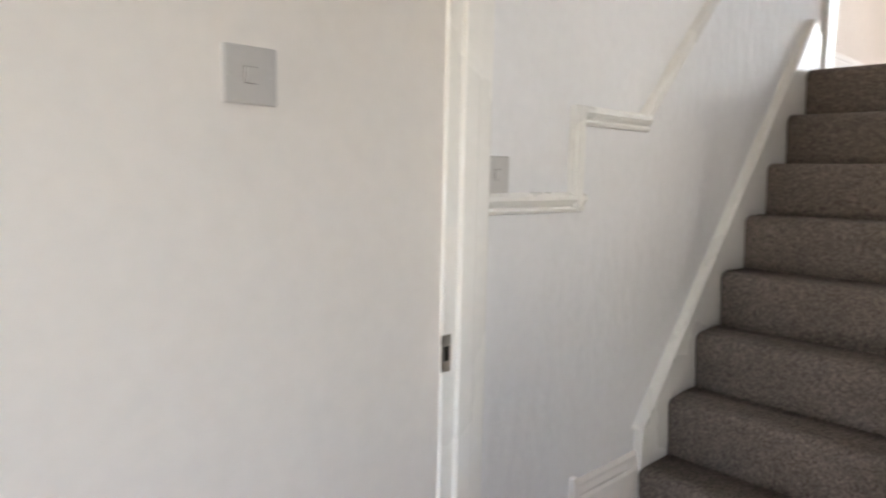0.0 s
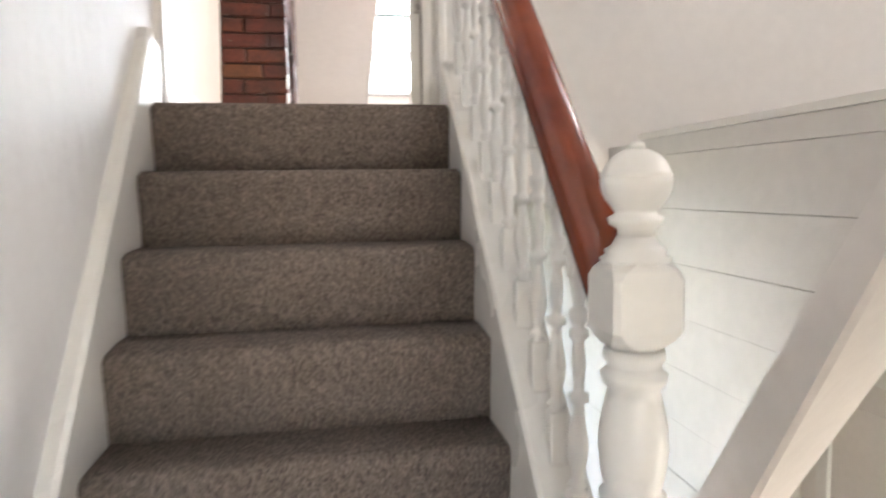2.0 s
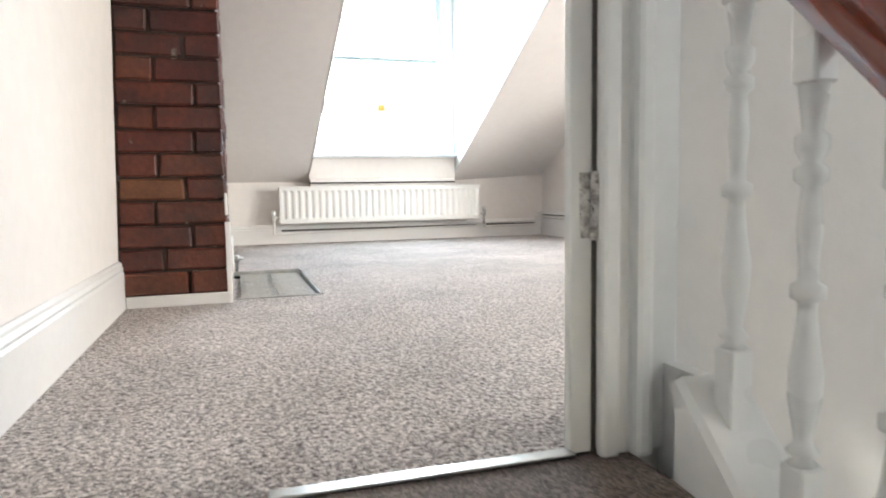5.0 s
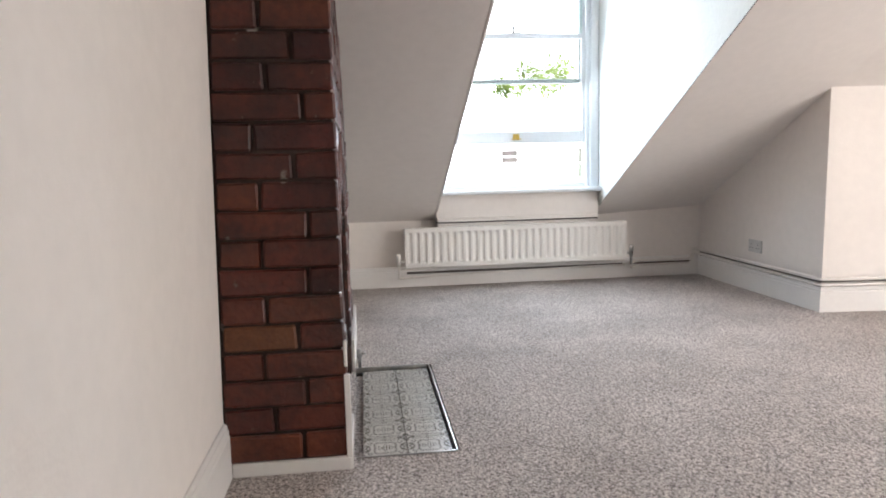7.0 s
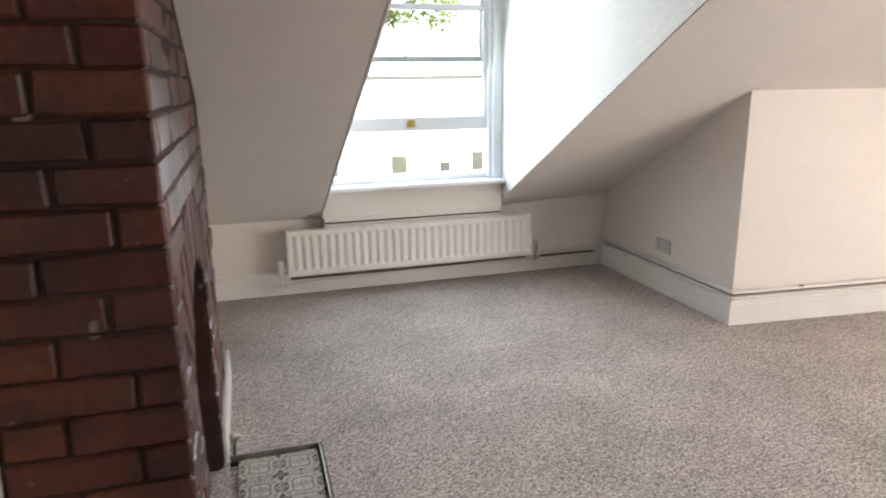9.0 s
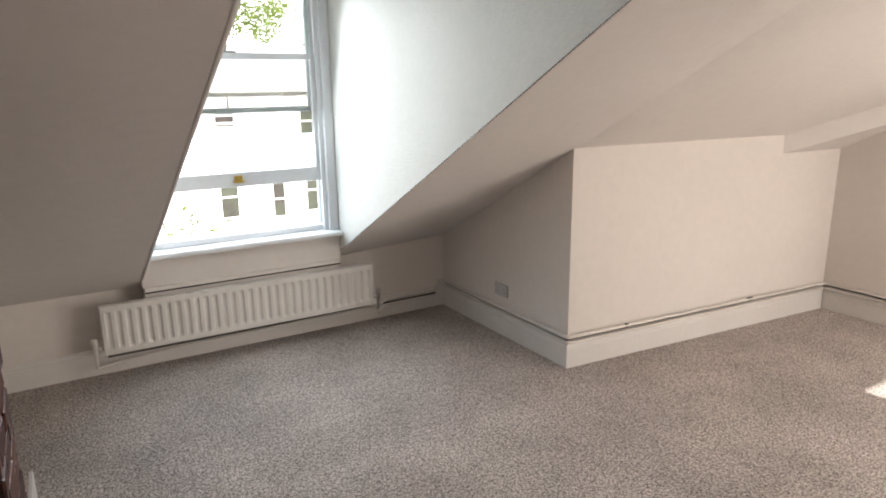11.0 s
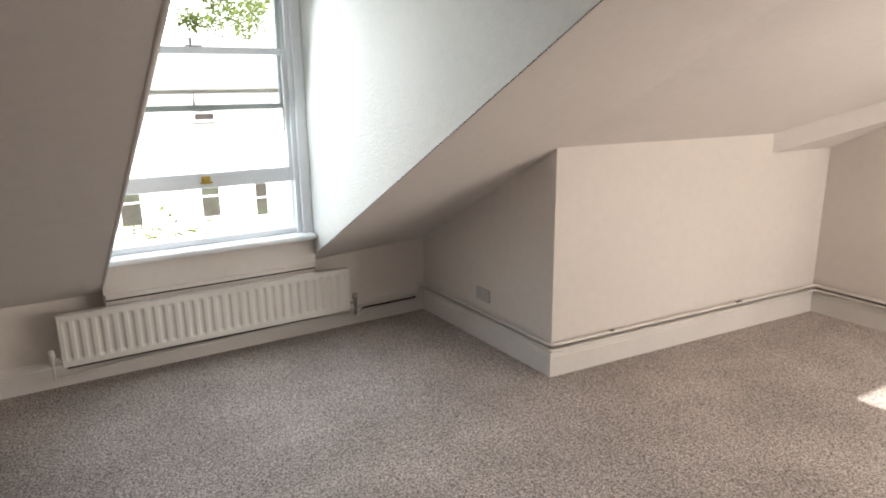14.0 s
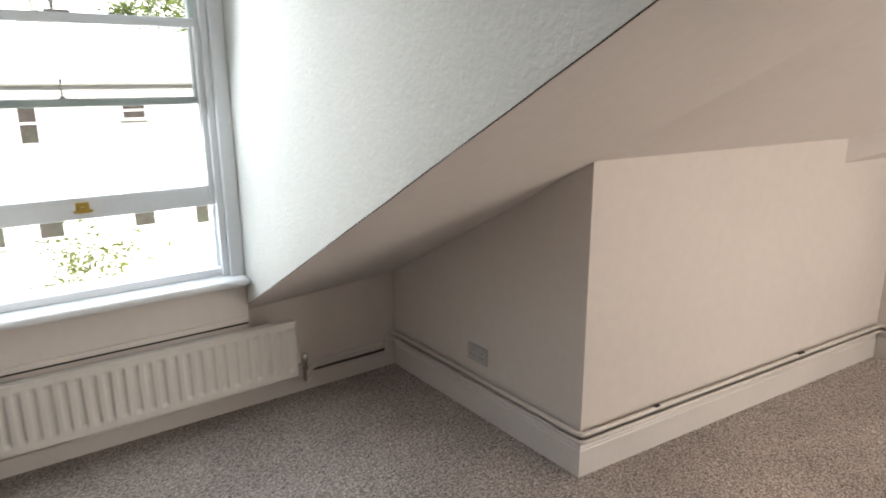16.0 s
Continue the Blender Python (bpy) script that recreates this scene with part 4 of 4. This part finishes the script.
def pattern(bm, cx, cy, z):
    """A scalloped cartouche with a small figure, petalled half-rounds at the sides, stars at the corners."""
    def band(px, py, rx, ry, wdt, lobes=0, depth=0.0, turn=0.0, seg=32, power=2.0, a0=0.0, a1=2 * math.pi):
        full = a1 - a0 > 6.28
        rows = []
        for q in range(seg + (0 if full else 1)):
            a = a0 + (a1 - a0) * q / seg
            c, d = math.cos(a), math.sin(a)
            k = (abs(c) ** power + abs(d) ** power) ** (-1 / power) * (1 + depth * math.cos(lobes * (a - turn)))
            rows.append((bm.verts.new((cx + px + rx * k * c, cy + py + ry * k * d, z)), bm.verts.new((cx + px + max(0.0004, rx * k - wdt) * c, cy + py + max(0.0004, ry * k - wdt) * d, z))))
        for q in range(seg):
            (a, b), (c, d) = rows[q], rows[(q + 1) % len(rows)]
            bm.faces.new((a, c, d, b))
    band(0, 0, tw * 0.27, th * 0.30, 0.0045, 4, 0.07, 0.785, 32, 3.0)
    band(0, 0, tw * 0.23, th * 0.255, 0.0018, 4, 0.07, 0.785, 32, 3.0)
    band(0, 0, tw * 0.055, th * 0.13, 0.0035, 2, 0.25, 1.57, 20)
    for sx in (-1, 1):
        band(sx * tw * 0.12, 0, tw * 0.05, th * 0.09, 0.0035, 3, 0.3, 0.0, 18)
        band(sx * tw * 0.495, 0, tw * 0.17, th * 0.20, 0.005, 0, 0, 0, 16, 2.0, math.pi / 2 if sx > 0 else -math.pi / 2, 1.5 * math.pi if sx > 0 else math.pi / 2)
        band(sx * tw * 0.495, 0, tw * 0.13, th * 0.15, 0.012, 4, 0.45, 0.785, 24, 2.0, math.pi / 2 if sx > 0 else -math.pi / 2, 1.5 * math.pi if sx > 0 else math.pi / 2)
        for sy in (-1, 1):
            a0 = {(1, 1): math.pi, (-1, 1): 1.5 * math.pi, (-1, -1): 0.0, (1, -1): 0.5 * math.pi}[(sx, sy)]
            band(sx * tw * 0.495, sy * th * 0.495, tw * 0.15, th * 0.16, 0.016, 4, 0.35, 0.0, 14, 2.0, a0, a0 + math.pi / 2)
            band(sx * tw * 0.21, sy * th * 0.40, tw * 0.13, th * 0.055, 0.003, 2, 0.15, 0.0, 18)
            band(sx * tw * 0.34, sy * th * 0.26, tw * 0.06, th * 0.06, 0.004, 3, 0.3, 0.5, 14)
    for sy in (-1, 1):
        band(0, sy * th * 0.41, tw * 0.05, th * 0.06, 0.005, 4, 0.3, 0.0, 16)


for i in range(NT[0]):
    for j in range(NT[1]):
        bm = bmesh.new()
        x0, y0 = HX0 + 0.03 + i * tw, HY0 + 0.012 + j * th
        bbox(bm, x0 + 0.001, y0 + 0.001, F - 0.0295, x0 + tw - 0.001, y0 + th - 0.001, F - 0.012, 0.0015, 1)
        tl = part("tile", bm, TILE, hearth)
        bm = bmesh.new()
        pattern(bm, x0 + tw / 2, y0 + th / 2, F - 0.0113)
        part("tile_pattern", bm, TILEDARK, tl)
bm = bmesh.new()
bbox(bm, HX1 - 0.014, HY0, F - 0.0295, HX1 - 0.008, HY1, F + 0.006, 0.001)
bbox(bm, HX0, HY1 - 0.012, F - 0.0295, HX1 - 0.008, HY1 - 0.006, F + 0.005, 0.001)
bbox(bm, HX0 + 0.01, HY0 - 0.004, F - 0.0295, HX1 - 0.008, HY0 + 0.003, F + 0.004, 0.001)
part("metal_edging", bm, METAL, hearth, "thin bright metal carpet edging")
bm = bmesh.new()
bbox(bm, HX1 - 0.026, HY0 + 0.01, F - 0.0295, HX1 - 0.015, HY1 - 0.014, F - 0.018)
bbox(bm, HX0, HY1 - 0.03, F - 0.0295, HX1 - 0.03, HY1 - 0.014, F - 0.018)
part("dark_joint", bm, DARKGAP, hearth)
stub = thing("gas_stub", (0.33, 6.62, F), "small capped metal gas pipe stub by the fireplace", "pipe stub")
bm = bmesh.new()
tube(bm, [(CHX + 0.03, 6.50, F), (CHX + 0.03, 6.50, F + 0.07), (CHX + 0.06, 6.50, F + 0.07)], 0.008)
lathe(bm, [(F + 0.05, 0.013), (F + 0.085, 0.013), (F + 0.09, 0.006)], CHX + 0.03, 6.50, 10)
part("stub_pipe", bm, METAL, stub)

# ---- dormer window ----
def dark_strip(*box):
    bm = bmesh.new()
    bbox(bm, *box)
    return bm


bm = bmesh.new()
bbox(bm, DL + 0.016, 8.345, 2.425, DR - 0.001, 8.47, 2.60, 0.004)
bbox(bm, DL + 0.024, 8.341, 2.398, DR - 0.004, 8.49, 2.4245, 0.004)
bbox(bm, DL + 0.024, 8.362, 2.30, DR - 0.004, 8.49, 2.388, 0.003)
# solid dark strip stands for the shade line under the apron's edge
structure("trim_apron_gap", dark_strip(DL + 0.026, 8.350, 2.388, DR - 0.006, 8.48, 2.398), DARKGAP, "dark strip painted as the shade line below the window apron", "gap")
structure("trim_window_apron", bm, ROOMWALL, "white plastered apron under the window sill", "apron")
win = thing("window_1", (1.52, 8.42, 2.6), "white painted sash window, its lower sash slid partly up", "sash window", kind="structure")
bm = bmesh.new()
bbox(bm, DL + 0.003, 8.272, 2.598, DR - 0.003, 8.5, 2.632, 0.012, 3)
part("window_sill", bm, FRAMEW, win)
WT = 4.15
bm = bmesh.new()
for xa, xb, xc in ((DL + 0.002, 0.955, 0.985), (2.085, DR - 0.002, 2.055)):
    bbox(bm, xa, 8.35, 2.632, xb, 8.56, WT, 0.004)
    bbox(bm, min(xb, xc) if xc > xb else xc, 8.375, 2.632, max(xb, xc) if xc > xb else xa, 8.395, WT, 0.004)
    bbox(bm, min(xa, xc), 8.452, 2.632, max(xa, xc), 8.458, WT)
bbox(bm, DL + 0.002, 8.35, WT, DR - 0.002, 8.56, WT + 0.05, 0.004)
bbox(bm, 0.955, 8.40, 2.632, 2.085, 8.56, 2.668, 0.006)
part("window_frame", bm, FRAMEW, win)


def sash(name, y, z0, z1, rails, m, st=0.042, x0=0.965, x1=2.075):
    """A sliding sash: stiles, rails and its pane."""
    bm = bmesh.new()
    for a, b in ((x0, x0 + st), (x1 - st, x1)):
        bbox(bm, a, y, z0, b, y + 0.04, z1, 0.005)
    for a, b in rails:
        bbox(bm, x0 + st, y + 0.001, a, x1 - st, y + 0.039, b, 0.005)
    ob = part(name, bm, m, win)
    bm = bmesh.new()
    bbox(bm, x0 + st - 0.005, y + 0.018, z0 + 0.01, x1 - st + 0.005, y + 0.021, z1 - 0.01)
    p = part("pane", bm, GLASS, ob)
    p.visible_shadow = False


sash("lower_sash", 8.40, 2.965, 3.765, [(2.965, 3.055), (3.728, 3.765)], FRAMEW)
sash("upper_sash", 8.463, 3.41, 4.15, [(3.41, 3.442), (4.10, 4.15)], SASHG)
bm = bmesh.new()
bbox(bm, 1.49, 8.380, 2.995, 1.56, 8.401, 3.003, 0.002)
bbox(bm, 1.50, 8.393, 2.99, 1.55, 8.401, 3.035, 0.003)
bbox(bm, 1.515, 8.375, 3.003, 1.535, 8.395, 3.02, 0.003)
part("sash_lift", bm, BRASS, win, "brass sash lift")
bm = bmesh.new()
lathe(bm, [(3.765, 0.02), (3.772, 0.02), (3.775, 0.008), (3.80, 0.008), (3.805, 0.014), (3.815, 0.014)], 1.52, 8.42, 12)
bbox(bm, 1.49, 8.41, 3.765, 1.58, 8.43, 3.775, 0.002)
part("sash_catch", bm, METAL, win, "dull metal sash catch")
bm = bmesh.new()
lathe(bm, [(3.442, 0.012), (3.45, 0.012), (3.452, 0.004), (3.51, 0.003), (3.512, 0.006), (3.52, 0.004)], 1.52, 8.48, 8)
part("sash_stop", bm, METAL, win)

# ---- radiator ----
rad = thing("radiator", (1.51, 8.34, F), "long low white ribbed panel radiator below the window", "radiator")
RX0, RX1, RZ0, RZ1, RYF = 0.662, 2.361, 2.070, 2.366, 8.30
bm = bmesh.new()
NF = 31
nx, nz = NF * 10, 30
grid = []
for j in range(nz + 1):
    v = j / nz
    row = []
    for i in range(nx + 1):
        u = i / nx
        x = RX0 + 0.012 + (RX1 - RX0 - 0.024) * u
        z = RZ0 + 0.008 + (RZ1 - RZ0 - 0.016) * v
        ph = (u * NF) % 1.0
        trough = min(1.0, max(0.0, math.cos((ph - 0.5) * 2 * math.pi) + 0.25) * 1.6)
        zone = min(1.0, max(0.0, (v - 0.10) / 0.035)) * min(1.0, max(0.0, (0.90 - v) / 0.035))
        row.append(bm.verts.new((x, RYF + 0.013 * trough * zone, z)))
    grid.append(row)
for j in range(nz):
    for i in range(nx):
        bm.faces.new((grid[j][i], grid[j][i + 1], grid[j + 1][i + 1], grid[j + 1][i])).smooth = True
part("front_panel", bm, RADW, rad)
bm = bmesh.new()
bbox(bm, RX0, RYF + 0.002, RZ1 - 0.009, RX1, RYF + 0.05, RZ1, 0.004)
bbox(bm, RX0, RYF + 0.002, RZ0, RX1, RYF + 0.05, RZ0 + 0.009, 0.004)
bbox(bm, RX0, RYF + 0.002, RZ0 + 0.002, RX0 + 0.013, RYF + 0.05, RZ1 - 0.002, 0.004)
bbox(bm, RX1 - 0.013, RYF + 0.002, RZ0 + 0.002, RX1, RYF + 0.05, RZ1 - 0.002, 0.004)
bbox(bm, RX0 + 0.012, RYF + 0.02, RZ0 + 0.005, RX1 - 0.012, RYF + 0.048, RZ1 - 0.005)
part("casing", bm, RADW, rad)
for x in (RX0 + 0.2, RX1 - 0.2):
    bm = bmesh.new()
    bbox(bm, x - 0.02, RYF + 0.05, RZ0 + 0.03, x + 0.02, KNEE, RZ0 + 0.2, 0.002)
    part("wall_bracket", bm, RADW, rad)
for x, s in ((RX0, -1), (RX1, 1)):
    bm = bmesh.new()
    tube(bm, [(x, RYF + 0.028, RZ0 + 0.045), (x + s * 0.045, RYF + 0.028, RZ0 + 0.045), (x + s * 0.045, RYF + 0.028, F + 0.10 if s < 0 else F + 0.125)], 0.009)
    lathe(bm, [(RZ0 + 0.015, 0.012), (RZ0 + 0.06, 0.013), (RZ0 + 0.062, 0.017), (RZ0 + 0.10, 0.016), (RZ0 + 0.105, 0.010)], x + s * 0.045, RYF + 0.028, 12)
    part("valve", bm, RADW if s < 0 else METAL, rad, "radiator valve")

# ---- heating pipes ----
SKF = 0.016
def pipe(name, path, r, label, group="heating pipes"):
    bm = bmesh.new()
    tube(bm, path, r)
    ob = part(name, bm, COPPER)
    return tagged(ob, label, "pipe", group)


d = Vector((BOXB[0] - BOXA[0], BOXB[1] - BOXA[1], 0)).normalized()
for k, (h, gap) in enumerate(((0.1665, 0.027), (0.2005, 0.026))):
    z = F + h
    o = gap
    pipe("heating_pipe", [(RX1 + 0.045, RYF + 0.028 + 0.02 * k, F + 0.10 + 0.03 * k), (RX1 + 0.15, KNEE - 0.03, F + 0.095 + 0.035 * k), (BOXA[0] - 0.09, KNEE - 0.03, F + 0.095 + 0.035 * k), (BOXA[0] - 0.06, KNEE - 0.03, z + 0.01),
                          (BOXA[0] - o, KNEE - 0.06, z), (BOXA[0] - o, BOXA[1] - o, z), (BOXB[0] - o, BOXB[1] - o, z), (EX - o, 3.0, z)],
         0.0095 + 0.0015 * k, "slim painted copper heating pipe along the skirting")
pipe("heating_pipe", [(RX0 - 0.045, RYF + 0.03, F + 0.10), (RX0 - 0.045, RYF + 0.06, F + 0.085), (RX0 + 0.3, KNEE - 0.04, F + 0.085), (RX1 + 0.05, KNEE - 0.04, F + 0.105)], 0.0075, "slim painted pipe below the radiator")


def pipe_clip(at, along):
    t = thing("pipe_clip", at, "small white plastic clip holding two pipes", "pipe clip", "pipe clips")
    bm = bmesh.new()
    bbox(bm, -0.010, -0.040, 0.002, 0.010, 0.002, 0.068, 0.003)
    bbox(bm, -0.013, -0.046, 0.026, 0.013, -0.034, 0.046, 0.002)
    part("clip_body", bm, PLASTIC, t)
    t.rotation_euler = (0, 0, along)
    return t


for s, n_ in ((0.42, 0.016), (1.51, 0.03)):
    p = Vector((BOXA[0], BOXA[1], 0)) + d * s
    joint = thing("pipe_joint", (p.x, p.y - 0.03, F + 0.2005), "small blackened soldered joint on the heating pipe", "pipe joint", "pipe joints")
    bm = bmesh.new()
    tube(bm, [(p.x - d.x * n_, p.y - d.y * n_ - 0.026, F + 0.2005), (p.x + d.x * n_, p.y + d.y * n_ - 0.026, F + 0.2005)], 0.0128, 8)
    part("joint_sleeve", bm, DARKGAP, joint)
# dark strips paint the shade under the upper pipe and over the skirting
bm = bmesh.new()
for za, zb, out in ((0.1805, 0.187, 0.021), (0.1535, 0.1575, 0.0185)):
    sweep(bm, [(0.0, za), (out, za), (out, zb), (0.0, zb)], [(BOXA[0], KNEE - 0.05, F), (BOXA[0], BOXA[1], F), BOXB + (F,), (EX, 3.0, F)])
structure("trim_bare_strip", bm, GAPSHADE, "dark strips painted as shade lines along the heating pipes", "wall strip")
# dark strip puts the shade below the radiator into the skirting's colour
structure("trim_radiator_gap", dark_strip(RX0 + 0.02, KNEE - 0.030, F + 0.100, RX1 + 0.03, KNEE - 0.0185, F + 0.116), GAPSHADE, "dark line painted as shade along the skirting below the radiator", "gap")
# another dark strip, painted shade between the pipes on the knee wall
structure("trim_pipe_shadow_gap", dark_strip(RX1 + 0.12, KNEE - 0.036, F + 0.106, BOXA[0] - 0.09, KNEE - 0.0185, F + 0.116), GAPSHADE, "dark strip painted as shade between the two heating pipes", "gap")
ang = math.atan2(d.y, d.x)
for s in (0.07, 0.84, 1.74):
    p = Vector((BOXA[0], BOXA[1], 0)) + d * s
    pipe_clip((p.x, p.y - 0.004, F + 0.15), ang)
for yy in (7.30,):
    pipe_clip((BOXA[0] - 0.004, yy, F + 0.15), -math.pi / 2)

# ---- double socket ----
sock = thing("wall_socket", (BOXA[0], 7.72, F + 0.31), "double grey-white plastic wall socket", "wall socket")
def sk(nm, u0, v0, u1, v1, d0, d1, m, bv=0.001):
    bm = bmesh.new()
    bbox(bm, BOXA[0] - d1, 7.722 - u1, F + 0.314 + v0, BOXA[0] - d0, 7.722 - u0, F + 0.314 + v1, bv)
    part(nm, bm, m, sock)
sk("plate", -0.073, -0.043, 0.073, 0.043, 0.0, 0.010, PLASTIC, 0.003)
for s in (-0.036, 0.036):
    sk("rocker", s + 0.008, 0.012, s + 0.022, 0.032, 0.010, 0.0135, PLASTIC)
    for u, v, w, h in ((0, 0.012, 0.004, 0.009), (-0.011, -0.012, 0.008, 0.004), (0.011, -0.012, 0.008, 0.004)):
        sk("pin_hole", s + u - w / 2, v - h / 2, s + u + w / 2, v + h / 2, 0.0095, 0.0108, DARKGAP, 0)

# ---- outside ----
boxes("ground", [(-400, 8.8, -8.2, 400, 800, -8.0)], GRASS, "distant ground beyond the window", "ground")


def house(name, x0, x1, y, eaves, windows, label, stack):
    h = thing(name, ((x0 + x1) / 2, y, -8.0), label, "house", "terraced houses")
    bm = bmesh.new()
    bbox(bm, x0, y, -8.0, x1, y + 7, eaves)
    part("wall", bm, RENDERED, h)
    bm = bmesh.new()
    prism(bm, [(y - 0.06, eaves + 0.005), (y + 7.06, eaves + 0.005), (y + 3.5, eaves + 1.25)], "x", x0, x1)
    rf = part("roof", bm, SLATE, h)
    bm = bmesh.new()
    bbox(bm, x0, y - 0.11, eaves - 0.03, x1, y - 0.04, eaves + 0.01, 0.008)
    part("gutter", bm, GUTTERG, h)
    bm = bmesh.new()
    bbox(bm, x0 + stack - 0.35, y + 3.1, eaves + 0.6, x0 + stack + 0.35, y + 3.8, eaves + 1.45, 0.03)
    part("chimney", bm, SLATE, rf)
    bm = bmesh.new()
    lathe(bm, [(eaves + 1.45, 0.10), (eaves + 1.75, 0.08), (eaves + 1.8, 0.11), (eaves + 1.95, 0.09)], x0 + stack, y + 3.4, 10)
    part("chimney_pot", bm, GUTTERG, rf)
    for xc, zc, w, hh in windows:
        bm = bmesh.new()
        bbox(bm, xc - w / 2, y - 0.01, zc - hh / 2, xc + w / 2, y + 0.05, zc + hh / 2)
        wd = part("window", bm, DARKGLASS, h)
        bm = bmesh.new()
        bbox(bm, xc - w / 2, y - 0.03, zc - 0.022, xc + w / 2, y - 0.01, zc + 0.022)
        part("glazing_bar", bm, RENDERED, wd)
        bm = bmesh.new()
        bbox(bm, xc - w / 2 - 0.06, y - 0.06, zc - hh / 2 - 0.06, xc + w / 2 + 0.06, y - 0.002, zc - hh / 2, 0.01)
        part("sill", bm, RENDERED, wd)


for k in range(-2, 4):
    xa = 1.75 + 3.8 * k
    wins = [(xa + 0.5, 2.79, 0.28, 0.73), (xa + 2.35, 2.98, 0.40, 0.3), (xa + 0.62, 1.10, 0.40, 1.0), (xa + 2.32, 1.10, 0.38, 0.95), (xa + 3.5, 0.95, 0.26, 0.85)]
    house("terraced_house", xa, xa + 3.79, 20.0, 3.5, wins, "sunlit white rendered terraced house with a slate roof", 1.22)


def leafy(name, at, height, spread, leaves, seed, label):
    """A tree or shrub: tapered trunk, limbs, and many small tilted leaf clumps."""
    rng = random.Random(seed)
    t = thing(name, at, label, "tree", "trees outside")
    bm = bmesh.new()
    base = Vector(at)
    lathe(bm, [(0, 0.05 * spread), (height * 0.5, 0.035 * spread), (height * 0.8, 0.015 * spread)], 0, 0, 8)
    for k in range(7):
        a = rng.uniform(0, 6.28)
        z = height * rng.uniform(0.35, 0.7)
        tube(bm, [(0, 0, z), (math.cos(a) * spread * 0.3, math.sin(a) * spread * 0.3, z + height * 0.12), (math.cos(a) * spread * 0.6, math.sin(a) * spread * 0.6, z + height * 0.2)], 0.012 * spread, 5)
    bmesh.ops.translate(bm, vec=base, verts=bm.verts)
    part("trunk", bm, BARK, t)
    cl = [(rng.gauss(0, 0.4) * spread, rng.gauss(0, 0.4) * spread, height * rng.uniform(0.45, 1.0), rng.uniform(0.15, 0.4) * spread) for _ in range(26)]
    vs, fs = [], []
    for k in range(leaves):
        cx_, cy_, cz_, cr = cl[rng.randrange(len(cl))]
        p = base + Vector((cx_, cy_, cz_)) + Vector((rng.gauss(0, 1), rng.gauss(0, 1), rng.gauss(0, 0.8))) * cr * 0.6
        s = rng.uniform(0.02, 0.048) * spread
        e = Euler((rng.uniform(-1, 1), rng.uniform(-1, 1), rng.uniform(0, 6.3)))
        i = len(vs)
        for q in ((-s, 0, 0), (0, -s * 0.5, 0.02), (s, 0, 0), (0, s * 0.5, 0.02)):
            w = Vector(q)
            w.rotate(e)
            vs.append(p + w)
        fs.append((i, i + 1, i + 2, i + 3))
    me = bpy.data.meshes.new("crown")
    me.from_pydata(vs, [], fs)
    me.materials.append(LEAF)
    ob = new("crown", me)
    ob.parent = t
    ob.matrix_parent_inverse = t.matrix_world.inverted()


leafy("tree", (8.6, 31.0, -8.0), 15.0, 2.4, 9500, 3, "green leafy tree rising behind the roofs")
leafy("garden_tree", (2.3, 16.0, -8.0), 9.1, 1.5, 3600, 5, "sunlit green garden tree below the window")
leafy("garden_tree", (0.6, 15.0, -8.0), 8.85, 1.2, 2600, 8, "sunlit green garden tree below the window")

# bright hazy sky low over the roofs
haze = bpy.data.materials.new("bright_sky_haze")
haze.use_nodes = True
hb = haze.node_tree.nodes["Principled BSDF"]
hb.inputs["Base Color"].default_value = (0.9, 0.92, 0.95, 1)
hb.inputs["Emission Color"].default_value = (0.95, 0.98, 1.0, 1)
hb.inputs["Emission Strength"].default_value = 1.6
bm = bmesh.new()
bbox(bm, -120, 140, -8, 140, 141, 90)
structure("backdrop", bm, haze, "bright hazy white sky beyond the roofs", "sky")
